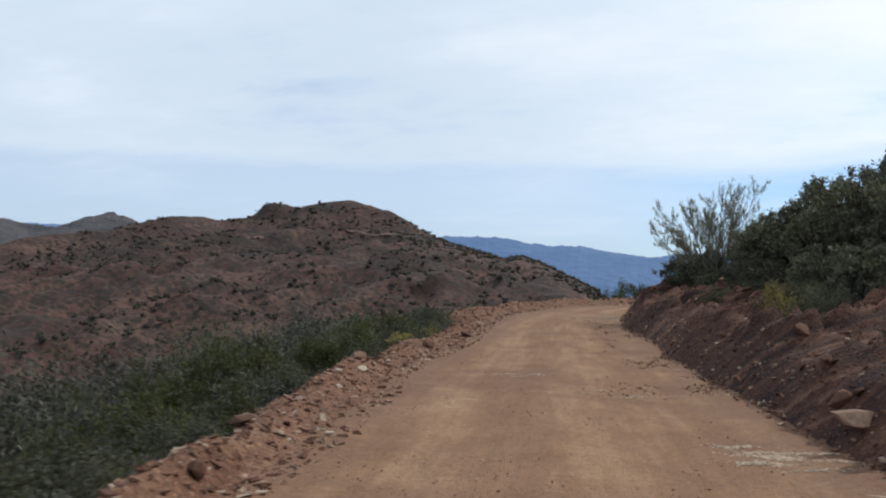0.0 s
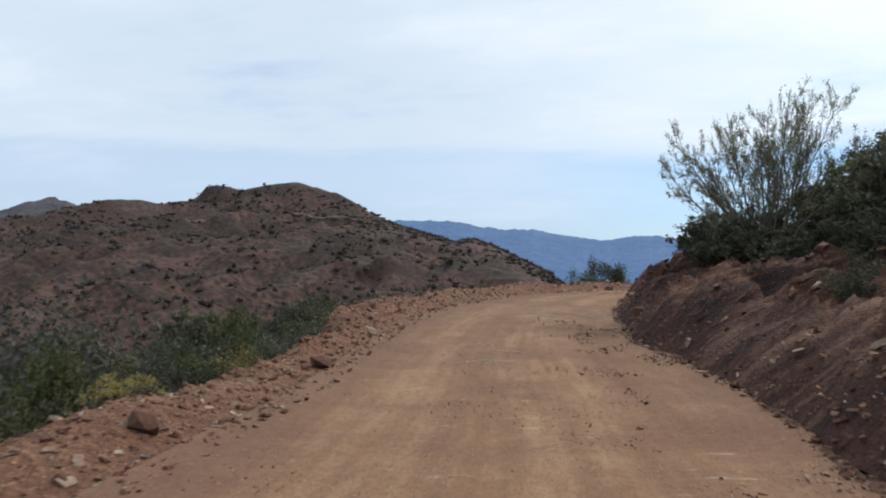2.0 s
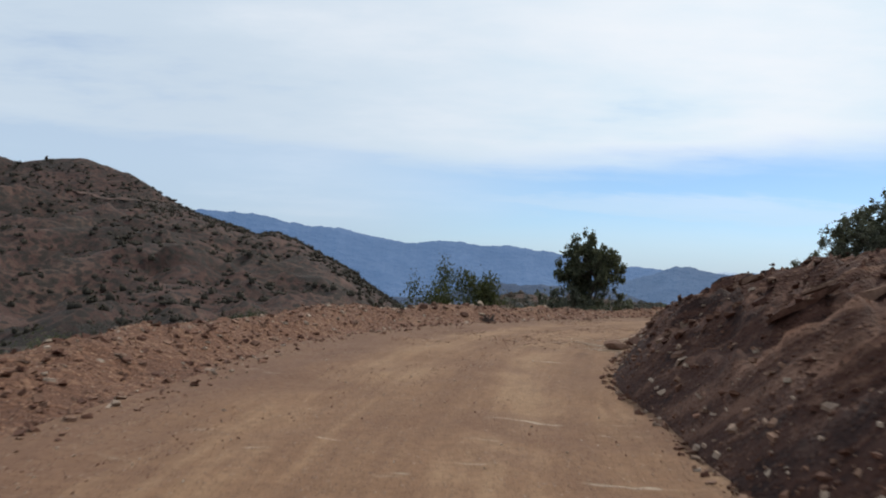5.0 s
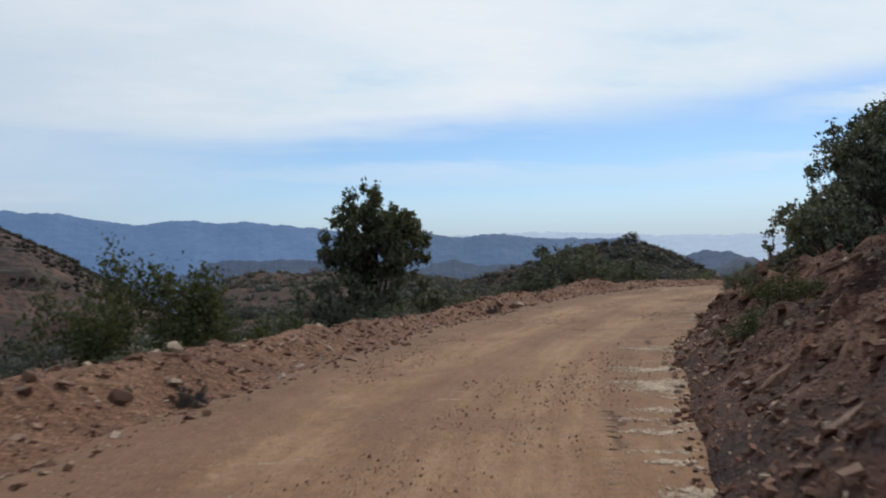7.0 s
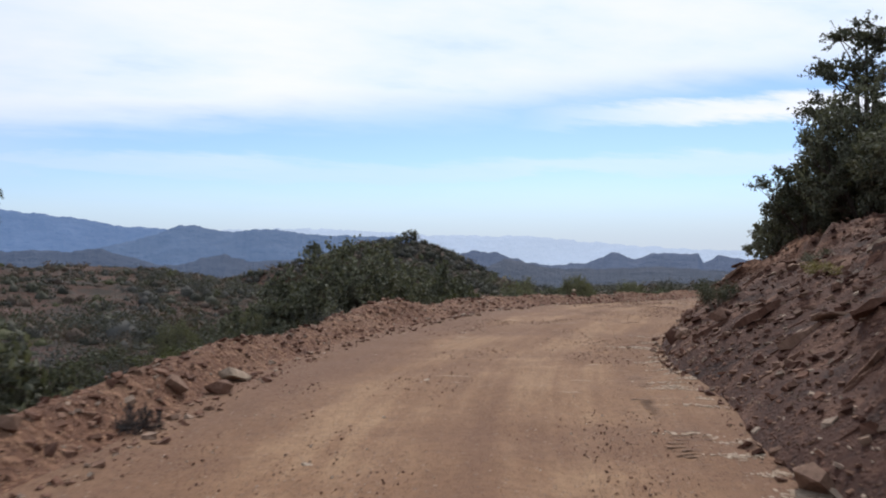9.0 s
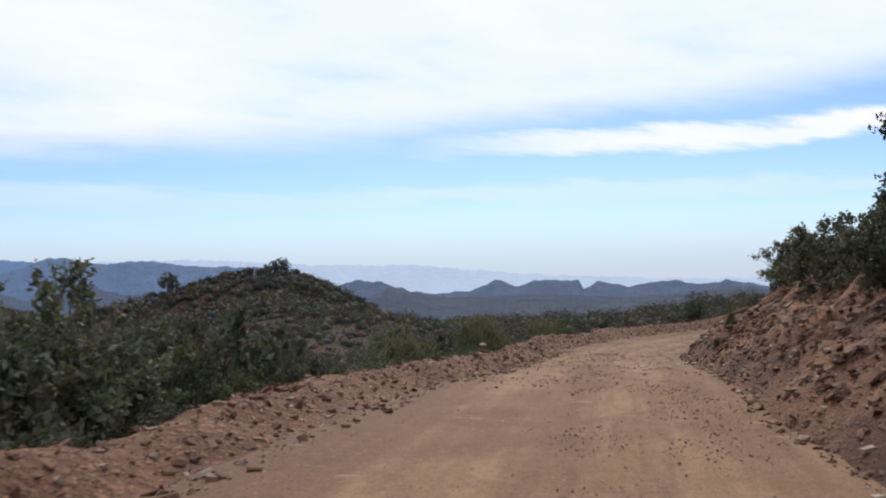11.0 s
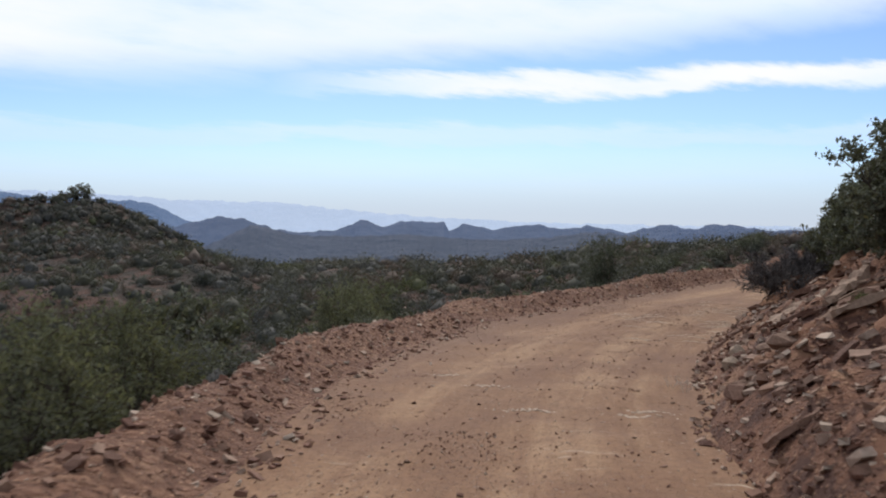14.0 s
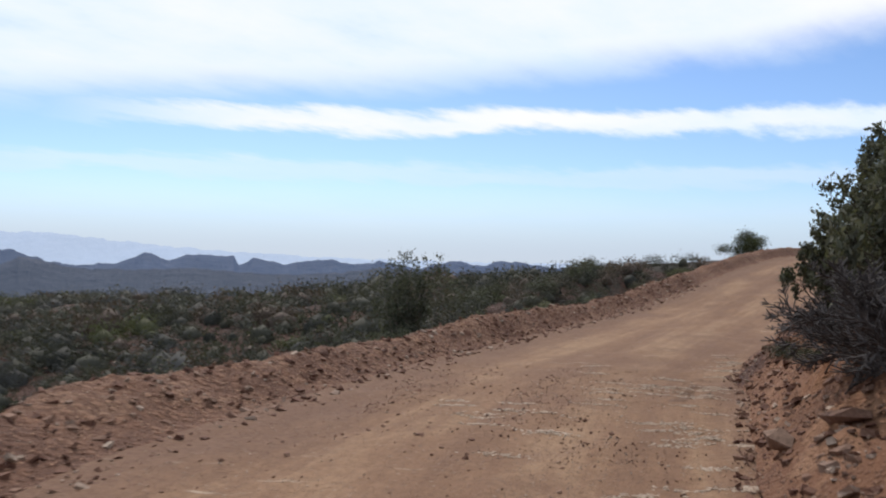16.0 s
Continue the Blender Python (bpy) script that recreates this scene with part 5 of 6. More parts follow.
def crown_tree(name, seed, label, category, lobes, clusters, leaves, reach, size, leaf, wood=None, stems=4, thick=0.07, trunk="trunk", hollow=0.4, twigs=5, flat=1.0):
    """A woody plant whose crown is many leafy sprays on limbs. lobes: (x, y, z, radius, half height) of the parts of the crown."""
    rng = np.random.default_rng(seed)
    lobe = np.array(lobes, float)
    pick = rng.choice(len(lobe), clusters, p=lobe[:, 3] ** 2 * lobe[:, 4] / (lobe[:, 3] ** 2 * lobe[:, 4]).sum())
    d = rng.normal(size=(clusters, 3))
    d /= np.linalg.norm(d, axis=1)[:, None]
    c = lobe[pick, :3] + d * rng.uniform(hollow**2, 1, (clusters, 1)) ** 0.5 * lobe[pick][:, [3, 3, 4]]
    c[:, 2] = np.maximum(c[:, 2], 0.12)
    limbs, joints = [], []
    for k in range(stems):
        end = lobe[k % len(lobe), :3] + rng.normal(0, 0.12, 3)
        a = 2 * math.pi * k / stems
        foot = np.array([math.cos(a), math.sin(a), 0]) * thick * (0.8 if stems > 1 else 0)
        bend = np.array([end[0] * 0.35 + foot[0], end[1] * 0.35 + foot[1], end[2] * 0.55]) + rng.normal(0, 0.08, 3)
        t_ = np.linspace(0, 1, 8)[:, None]
        pts = (1 - t_) ** 2 * foot + 2 * t_ * (1 - t_) * bend + t_**2 * end
        limbs.append((pts, thick * (1 - 0.75 * t_[:, 0]), 0))
        joints.append(pts[2:])
    joints = np.vstack(joints)
    tip_a, tip_b = [], []
    for p in c:
        cost = np.linalg.norm(joints - p, axis=1) + 2.5 * np.maximum(joints[:, 2] - p[2] + 0.15, 0)
        q = joints[cost.argmin()]
        mid_ = (p + q) / 2 + rng.normal(0, 0.07, 3) + np.array([0, 0, -0.05])
        limbs.append((np.array([q, mid_, p]), np.array([thick * 0.26, thick * 0.17, thick * 0.09]), 1))
        out = p - lobe[:, :3].mean(0)
        out = out / (np.linalg.norm(out) + 1e-6)
        for _ in range(twigs):
            way = rng.normal(size=3) + out * 0.8
            way[2] = way[2] * flat + 0.2
            way /= np.linalg.norm(way)
            e = p + way * reach * rng.uniform(0.6, 1.25)
            limbs.append((np.array([p, e]), np.array([thick * 0.08, thick * 0.03]), 2))
            tip_a.append(p)
            tip_b.append(e)
    tip_a, tip_b = np.array(tip_a), np.array(tip_b)
    k = rng.integers(0, len(tip_a), leaves)
    at = rng.uniform(0.15, 1.1, (leaves, 1))
    v = tip_a[k] + (tip_b - tip_a)[k] * at + rng.normal(0, reach * 0.17, (leaves, 3)) * np.array([1, 1, flat])
    v[:, 2] = np.maximum(v[:, 2], 0.02)
    turn = rot_any(rng, leaves)
    w = size * rng.uniform(0.6, 1.3, leaves)
    a, b, up = turn[:, 0] * w[:, None], turn[:, 1] * (w * 0.5)[:, None], turn[:, 2] * (w * 0.15)[:, None]
    quad = np.stack([v - a, v + b + up, v + a, v - b + up], 1).reshape(-1, 3)
    ob = tagged(new(name), label, category)
    part(trunk, limbs_mesh(trunk, limbs, wood or W_DARK, 0.004), ob)
    part("crown" if trunk == "trunk" else "foliage", mesh_of("foliage", quad, np.arange(4 * leaves).reshape(leaves, 4), leaf), ob)
    return ob


def plant(name, seed, label, category, stems=7, height=1.2, lean=0.7, levels=3, kids=(5, 4), wiggle=0.16, lift=0.25, thick=0.02, leaves=1800, spread_r=0.07, size=0.045, leaf=None, wood=None, first=0.3, shorten=0.6, leaf_level=1, trunk="wood", thinnest=0.0, blade=False):
    rng = np.random.default_rng(seed)
    limbs = grow(rng, stems, height, lean, levels, kids, wiggle, lift, thick, first, shorten)
    ob = tagged(new(name), label, category)
    part(trunk, limbs_mesh(trunk, limbs, wood or W_DARK, thinnest), ob)
    if leaves:
        part("crown" if trunk == "trunk" else "foliage", leaves_mesh("foliage", rng, limbs, leaves, leaf_level, spread_r, size, leaf or L_DARK, blade=blade), ob)
    return ob


def stand(ob, x, y, z=None, turn=0.0, scale=1.0, label="", group="", sink=0.05, first=False):
    """Puts a plant (the first time itself, then copies) on the ground."""
    z = ground_z(x, y) if z is None else z
    sc = scale if isinstance(scale, tuple) else (scale, scale, scale)
    m = pose(x, y, z - sink, 0, 0, turn) @ Matrix.Diagonal((*sc, 1))
    if ob.get("used"):
        ob = copy_thing(ob, m)
        ob.matrix_basis = m
    else:
        ob.matrix_world = m
        ob["used"] = 1
    return tagged(ob, label, "", group)


# the single trees and tall shrubs
oak = crown_tree("tree", 13, "small dense dark green oak tree behind the windrow", "tree",
                 [(0, 0, 2.75, 1.15, 1.0), (-0.75, 0.2, 2.25, 0.85, 0.7), (0.75, -0.2, 2.45, 0.85, 0.75), (0.1, 0.7, 2.4, 0.8, 0.8), (-0.1, -0.7, 2.3, 0.8, 0.75), (0, 0, 1.35, 0.62, 0.7)],
                 230, 21000, 0.25, 0.062, L_OAK, stems=6, thick=0.075, hollow=0.35)
tall = crown_tree("tree", 23, "tall dark evergreen tree with layered feathery limbs", "tree",
                  [(0, 0, 4.3, 0.75, 0.55), (0.25, 0.1, 3.4, 1.1, 0.28), (-0.3, 0.1, 2.6, 1.35, 0.28), (0.1, -0.2, 1.8, 1.4, 0.4), (0, 0, 0.9, 1.2, 0.6)],
                  150, 14000, 0.33, 0.055, L_DARK, stems=3, thick=0.10, hollow=0.3, twigs=7, flat=0.5)
willow = plant("tall_shrub", 31, "tall silvery twiggy shrub with thin pale leaves on the bank", "shrub", stems=17, height=3.2, lean=0.98, levels=3, kids=(17, 11), wiggle=0.05, lift=0.5, thick=0.035, leaves=30000, spread_r=0.03, size=0.021, blade=True, leaf=L_SILVER, wood=W_GREY, first=0.22, shorten=0.34, leaf_level=1, thinnest=0.005)
yellow = plant("tall_shrub", 41, "tall yellow-green open shrub behind the windrow", "shrub", stems=8, height=2.6, lean=0.5, levels=3, kids=(8, 5), wiggle=0.12, lift=0.2, thick=0.025, leaves=9000, spread_r=0.14, size=0.05, leaf=L_GREEN, first=0.3, shorten=0.42)
broom = plant("tall_shrub", 43, "tall grey-brown twiggy shrub rising above the scrub", "shrub", stems=16, height=2.6, lean=0.30, levels=3, kids=(8, 4), wiggle=0.09, lift=0.2, thick=0.022, leaves=6500, spread_r=0.09, size=0.05, leaf=L_GREY, wood=W_GREY, first=0.2, shorten=0.4)
dead = plant("dead_shrub", 47, "bare grey leafless shrub hanging over the road edge", "shrub", stems=18, height=1.0, lean=1.2, levels=3, kids=(14, 10), wiggle=0.13, lift=0.1, thick=0.012, leaves=0, spread_r=0.06, size=0.032, leaf=L_GREY, wood=W_DEAD, first=0.15, shorten=0.5, thinnest=0.0065)

# kinds of shrub that repeat
def lobed(seed, radius, height, n):
    """Rounded parts of a bush that grow together and reach the ground."""
    r_ = random.Random(seed)
    out = [(0, 0, height * 0.62, radius * 0.62, height * 0.36)]
    for k in range(n):
        a, far = 2 * math.pi * (k + r_.uniform(-0.3, 0.3)) / n, radius * r_.uniform(0.42, 0.62)
        out.append((math.cos(a) * far, math.sin(a) * far, height * r_.uniform(0.3, 0.58), radius * r_.uniform(0.36, 0.52), height * r_.uniform(0.26, 0.36)))
    return out


HIGH = [crown_tree("shrub", 55 + k, "tall dense dark green evergreen shrub", "shrub", lobed(55 + k, 1.45, 2.7, 6), 170, 13500, 0.24, 0.048, L_DARK, stems=7, thick=0.05, trunk="wood", hollow=0.5) for k in range(3)]
LUSH = [plant("shrub", 85, "tall fresh green leafy shrub", "shrub", stems=9, height=1.7, lean=0.75, levels=3, kids=(7, 4), wiggle=0.14, lift=0.25, thick=0.03, leaves=5200, spread_r=0.15, size=0.05, leaf=L_GREEN, shorten=0.45)]
BIG = [crown_tree("shrub", 51 + k, "large dense dark green evergreen shrub", "shrub", lobed(51 + k, 1.1, 1.6, 5), 100, 5200, 0.20, 0.05, L_DARK, stems=6, thick=0.035, trunk="wood", hollow=0.5, twigs=4) for k in range(3)]
GREY = [plant("shrub", 61 + k, "rounded grey-green scrub bush", "shrub", stems=9, height=0.8, lean=0.95, levels=2, kids=(6,), wiggle=0.14, lift=0.25, thick=0.014, leaves=2300, spread_r=0.085, size=0.031, blade=True, leaf=L_GREY, wood=W_GREY) for k in range(3)]
DARK = [plant("shrub", 71 + k, "low dark olive scrub bush", "shrub", stems=9, height=0.8, lean=0.95, levels=2, kids=(6,), wiggle=0.16, lift=0.25, thick=0.015, leaves=2300, spread_r=0.09, size=0.032, blade=True, leaf=L_DARK) for k in range(3)]
FRESH = [plant("shrub", 81 + k, "fresh green scrub bush", "shrub", stems=9, height=0.8, lean=0.85, levels=2, kids=(6,), wiggle=0.14, lift=0.3, thick=0.014, leaves=2300, spread_r=0.09, size=0.032, blade=True, leaf=L_GREEN) for k in range(2)]
DRY = [plant("dry_bush", 91 + k, "dry straw-yellow tufted bush", "shrub", stems=12, height=0.5, lean=0.9, levels=2, kids=(4,), wiggle=0.1, lift=0.25, thick=0.006, leaves=1200, spread_r=0.035, size=0.028, leaf=L_DRY, wood=W_GREY, leaf_level=0) for k in range(2)]
STALK = plant("dead_stalks", 97, "bleached dead stalks standing in the scrub", "shrub", stems=5, height=0.7, lean=0.6, levels=2, kids=(4,), wiggle=0.08, lift=0.2, thick=0.010, leaves=0, wood=W_PALE, shorten=0.4, thinnest=0.004)
SOFT = [crown_tree("shrub", 58 + k, "soft rounded grey-olive bush with fine leaves", "shrub", lobed(58 + k, 1.1, 1.6, 6), 130, 12000, 0.24, 0.026, leaf_, stems=7, thick=0.03, trunk="wood", hollow=0.4, twigs=4) for k, leaf_ in enumerate((L_SOFT, L_SILVER, L_SOFT))]
STRAW = crown_tree("dry_bush", 64, "round dense straw-yellow bush in dry bloom", "shrub", lobed(64, 0.5, 0.6, 6), 70, 5200, 0.10, 0.016, L_STRAW, W_GREY, stems=7, thick=0.012, trunk="wood", hollow=0.4, twigs=4)
EXTENT = {}
for o in (oak, tall, willow, yellow, broom, dead, *HIGH, *LUSH, *BIG, *SOFT, *GREY, *DARK, *FRESH, *DRY, STALK, STRAW):
    co = np.vstack([np.array([v.co for v in c.data.vertices]) for c in o.children])
    EXTENT[o.name] = (float(np.percentile(np.hypot(co[:, 0], co[:, 1]), 97)), float(np.percentile(co[:, 2], 99.7)))


def fit_to(ob, x, y, top, radius, turn=0.0, label="", group="", z=None):
    """Stands a plant so that its top reaches the height top and its crown the given radius."""
    z = ground_z(x, y) if z is None else z
    r0, h0 = EXTENT[ob.name]
    h = max(top - z, 0.3)
    radius = min(max(radius, 0.68 * h * r0 / h0), 1.5 * h * r0 / h0)
    return stand(ob, x, y, z, turn, (radius / r0, radius / r0, h / h0), label, group)


rs = random.Random(3)


def many(kinds, spots, group, label=""):
    """Shrubs at (s, l, top, radius) beside the road."""
    for s_, l_, top_, r_ in spots:
        x_, y_ = bank_point(s_, l_)
        fit_to(rs.choice(kinds), x_, y_, top_, r_, rs.uniform(0, 360), label, group)


fit_to(oak, 4.05, 35.4, 4.6, 1.55, 20, z=-0.5)
fit_to(BIG[0], 75.0, 185.4, 8.3, 2.4, 60, "broad pale shrub on the top of the knoll")
fit_to(BIG[2], 58.0, 190.6, 6.0, 1.8, 10, "round shrub on the shoulder of the knoll")
x_, y_ = bank_point(108.2, 6.9)
fit_to(tall, x_, y_, 9.4, 1.9, 70)
fit_to(willow, 6.75, -7.0, 6.4, 2.1, 0)
fit_to(yellow, -1.4, 26.2, 2.6, 1.5, 0)
fit_to(LUSH[0], 0.6, 28.0, 1.0, 1.1, 120, "low yellow-green shrub behind the windrow")
fit_to(LUSH[0], 1.8, 31.0, 0.9, 1.0, 200, "low yellow-green shrub behind the windrow")
fit_to(broom, 58.5, 78.9, 2.2, 0.95, 30)
fit_to(LUSH[0], 108.0, 88.0, 5.0, 2.1, 50, "round green shrub standing on the crest of the road")
for s_, l_, top_, turn_ in ((140.6, 3.6, 2.05, 0), (142.6, 3.7, 1.95, 100), (141.4, 4.4, 2.15, 200)):
    fit_to(dead, *bank_point(s_, l_), top_, 1.25, turn_, group="dead shrubs over the road edge")

for s_, l_ in ((87.0, -3.5), (71.1, -3.55)):
    x_, y_ = bank_point(s_, l_)
    fit_to(dead, x_, y_, ground_z(x_, y_) + 0.30, 0.24, s_ * 31, "small round dry tumbleweed caught on the windrow", "tumbleweeds")
rl = random.Random(8)
for k in range(34):
    # leafy bushes on the steep side below the first windrow
    s_ = 5 + 1.35 * k + rl.uniform(-0.6, 0.6)
    x_, y_ = bank_point(s_, float(berm_out(np.array([s_]))[0]) - rl.uniform(0.6, 3.0))
    if math.hypot(x_ + 1.9, y_ + 24.6) < 1.7:
        continue
    kind_ = (LUSH[0], BIG[k % 3], GREY[k % 3], LUSH[0], yellow)[(k * 3) % 5]
    fit_to(kind_, x_, y_, float(np.interp(s_, CS, CL[:, 2])) + rl.uniform(0.1, 0.5) + 0.55 * float(smooth(16, 21, s_) * smooth(36, 30, s_)), rl.uniform(0.9, 1.4), rl.uniform(0, 360), "leafy bush on the slope below the windrow", "bushes below the windrow")
for k in range(20):
    # larger bushes that stand out of the scrub
    s_ = 106 + 2.6 * k + rl.uniform(-1, 1)
    x_, y_ = bank_point(s_, float(berm_out(np.array([s_]))[0]) - rl.uniform(1.4, 7.0))
    fit_to((SOFT + GREY[:1] + LUSH)[(k * 2) % 5], x_, y_, ground_z(x_, y_) + rl.uniform(1.0, 1.6), rl.uniform(0.8, 1.2), rl.uniform(0, 360), "rounded bush standing out of the lower scrub", "bushes beyond the windrow")

for k in range(34):
    # thick scrub along the windrow up to the crest
    s_ = 139 + 1.35 * k + rl.uniform(-0.6, 0.6)
    x_, y_ = bank_point(s_, float(berm_out(np.array([s_]))[0]) - rl.uniform(0.7, 1.0) ** 2 * rl.uniform(1.2, 9.0))
    fit_to((DARK + BIG[:1] + GREY + SOFT[:1])[k % 8], x_, y_, ground_z(x_, y_) + rl.uniform(0.8, 1.35), rl.uniform(0.8, 1.3), rl.uniform(0, 360), "dark rounded bush in the thick scrub by the windrow", "bushes beyond the windrow")

fit_to(HIGH[1], 45.3, 60.6, 4.4, 1.3, 130, group="shrubs on the bank")
# along the top of the cut bank in the first bend
many(HIGH, ((49.0, 9.0, 4.0, 1.6), (45.0, 10.2, 5.0, 1.9), (41.0, 8.6, 4.3, 1.6), (37.5, 8.6, 4.3, 1.7), (34.0, 9.2, 5.0, 1.8), (30.6, 8.6, 4.6, 1.6), (28.5, 9.8, 5.1, 1.8), (25.5, 9.2, 4.6, 1.6), (22.0, 9.6, 4.6, 1.6),
            (18.5, 9.4, 4.1, 1.5), (15.0, 10.0, 4.2, 1.6), (33.0, 11.4, 6.0, 2.0), (38.5, 11.4, 5.9, 2.0), (24.0, 11.6, 5.5, 1.9), (19.5, 11.6, 4.9, 1.8)), "shrubs on the bank")
many(HIGH, ((46.6, 8.8, 4.0, 1.4), (43.6, 8.8, 3.7, 1.3)), "shrubs on the bank")
many(BIG, ((44.2, 5.8, 2.6, 1.2), (46.5, 5.2, 2.6, 1.0), (49.4, 5.7, 3.2, 1.2), (48.0, 6.8, 3.2, 1.2), (36.0, 6.9, 2.2, 1.1), (32.0, 6.8, 2.1, 1.0), (40.0, 6.7, 2.2, 1.1), (27.0, 7.2, 2.3, 1.0), (20.5, 7.4, 2.3, 1.0), (23.5, 7.2, 2.2, 1.0)), "shrubs on the bank")
many(GREY + DARK, [(rs.uniform(10, 50), rs.uniform(5.4, 7.6), rs.uniform(1.0, 1.7), rs.uniform(0.4, 0.8)) for _ in range(26)], "low bushes on the bank")
many(DRY + GREY, [(rs.uniform(6, 52), rs.uniform(4.6, 6.6), rs.uniform(0.9, 1.5), rs.uniform(0.25, 0.45)) for _ in range(20)], "tufts on the bank")
# further on
many(HIGH, ((80.8, 6.0, 4.9, 1.35), (82.3, 7.0, 5.9, 1.9), (85.5, 7.8, 4.8, 1.5), (101.5, 7.2, 5.9, 1.6), (103.6, 7.4, 6.4, 1.6), (105.5, 6.5, 7.2, 1.7), (108.2, 5.2, 5.6, 1.5), (110.4, 5.7, 5.2, 1.4), (113.0, 6.4, 4.9, 1.4), (133.0, 5.6, 4.6, 1.4), (135.4, 6.6, 4.7, 1.5), (148.4, 5.0, 4.4, 1.4), (151.0, 5.2, 4.5, 1.4), (146.2, 5.2, 4.2, 1.3)), "shrubs on the bank")
many(BIG, ((79.0, 4.8, 3.4, 1.1), (83.6, 5.2, 3.7, 1.2), (115.5, 4.6, 4.0, 1.1), (111.5, 4.8, 4.0, 0.9), (116.5, 6.8, 4.2, 1.2), (119.5, 7.6, 4.3, 1.2), (139.2, 5.2, 3.0, 0.9), (141.2, 5.6, 3.2, 1.1), (144.0, 5.0, 3.5, 1.0), (146.2, 4.7, 3.7, 1.1), (149.2, 3.8, 2.7, 0.8), (153.4, 4.8, 3.2, 1.1), (156.4, 4.6, 3.0, 1.0)), "shrubs on the bank")
many(LUSH, ((123.0, 5.0, 3.1, 1.1), (124.4, 5.6, 3.6, 1.2), (126.0, 6.4, 3.8, 1.3)), "green shrubs on the bank")
many(FRESH, ((73.5, 3.35, 2.05, 0.45), (72.2, 2.85, 1.6, 0.36), (119.4, 3.0, 1.95, 0.25)), "green tufts on the bank", "fresh green tuft growing out of the bank")
many(GREY, ((82.0, 3.2, 1.95, 0.4), (83.4, 3.1, 1.9, 0.34), (81.2, 3.5, 2.0, 0.3), (95.5, 2.9, 2.1, 0.42)), "grey tufts on the bank", "grey-green tuft growing out of the bank")
many(DRY + GREY + FRESH, ((74.0, 3.9, 1.75, 0.35), (77.0, 3.9, 1.9, 0.35), (78.8, 3.2, 1.5, 0.3), (72.9, 3.1, 1.5, 0.3), (84.2, 4.2, 2.1, 0.4), (93.7, 4.4, 2.2, 0.4), (96.0, 4.6, 1.9, 0.35), (89.5, 4.6, 2.0, 0.3), (120.6, 5.0, 2.6, 0.45), (129.0, 4.0, 1.7, 0.35), (146.0, 3.3, 0.9, 0.45), (148.5, 3.1, 0.8, 0.4)), "tufts on the bank")

# behind the windrow
for x_, y_, top_, r_ in ((13.6, 47.4, 2.5, 1.9), (15.0, 48.8, 2.9, 2.0), (16.6, 50.3, 2.9, 1.8), (18.2, 52.0, 2.2, 1.3)):
    fit_to(rs.choice(HIGH), x_, y_, top_, r_, rs.uniform(0, 360), "broad dark evergreen shrub crowding the windrow", "shrubs behind the windrow")
for x_, y_, top_, r_ in ((31.9, 63.4, 1.7, 1.0), (29.9, 65.4, 1.4, 0.9), (33.6, 65.6, 1.5, 1.1), (43.5, 74.9, 1.0, 1.0), (45.2, 76.4, 0.9, 1.0)):
    fit_to(SOFT[0], x_, y_, top_, r_, rs.uniform(0, 360), "soft grey-olive bush growing over the windrow", "shrubs behind the windrow")
for x_, y_, top_, r_ in ((3.2, 33.4, 1.9, 1.3), (5.4, 35.8, 2.0, 1.4), (2.4, 34.8, 1.7, 1.2),  (12.8, 46.8, 1.6, 1.2), (19.6, 53.6, 2.3, 1.7), (21.6, 55.6, 1.8, 1.5), (38.6, 75.2, 0.9, 1.7), (36.2, 69.4, 0.75, 1.2), (34.6, 71.5, 0.5, 1.4), (10.8, 45.5, 1.2, 1.0)):
    fit_to(rs.choice(BIG), x_, y_, top_, r_, rs.uniform(0, 360), group="shrubs behind the windrow")
fit_to(STRAW, -1.9, -24.75, -0.27, 0.56, 0, "round straw-yellow flowering bush behind the windrow", z=-0.85)
for s_, l_ in ((12.2, -4.6), (13.4, -4.9), (38.6, -4.5), (117.6, -3.9), (118.3, -4.1), (119.6, -3.9), (120.4, -4.2)):
    stand(STALK, *bank_point(s_, l_), None, s_ * 77, 0.55, group="dead stalks")
for s_, l_ in ((131.1, 1.75), (131.4, 1.9), (130.8, 1.95)):
    stand(STALK, *bank_point(s_, l_), None, s_ * 77, 0.34, "bleached dry brush lying on the road edge", "dry brush on the road edge")
fit_to(FRESH[0], *bank_point(7.4, -5.0), -0.55, 0.55, 0, "yellow-green leafy bush at the edge of the windrow")
for k in range(185):
    s_ = rs.uniform(-2, 62) if k < 85 else rs.uniform(62, 165)
    out = rs.uniform(0.0, 1) ** 1.6 * 7
    r_ = rs.uniform(0.45, 0.85)
    l_ = float(berm_out(np.array([s_]))[0]) - 0.15 - 0.5 * r_ - out
    x_, y_ = bank_point(s_, l_)
    z_ = ground_z(x_, y_)
    if math.hypot(x_ + 1.9, y_ + 24.6) < 1.5:
        continue
    zc_ = float(np.interp(s_, CS, CL[:, 2]))
    kinds = rs.choices((GREY, DARK, FRESH, DRY), (5, 6, 2.2, 0.2))[0]
    h_ = min(rs.uniform(0.75, 1.35) * (1.0 + 0.5 * min(out / 5, 1) if s_ < 60 else 1.0), max(zc_ + 0.5 - z_, 0.5) if out < 2.5 else 3)
    fit_to(rs.choice((SOFT if s_ > 100 else BIG) if h_ > 1.15 else kinds), x_, y_, z_ + h_, max(r_, h_ * 0.6), rs.uniform(0, 360), group="scrub behind the windrow")


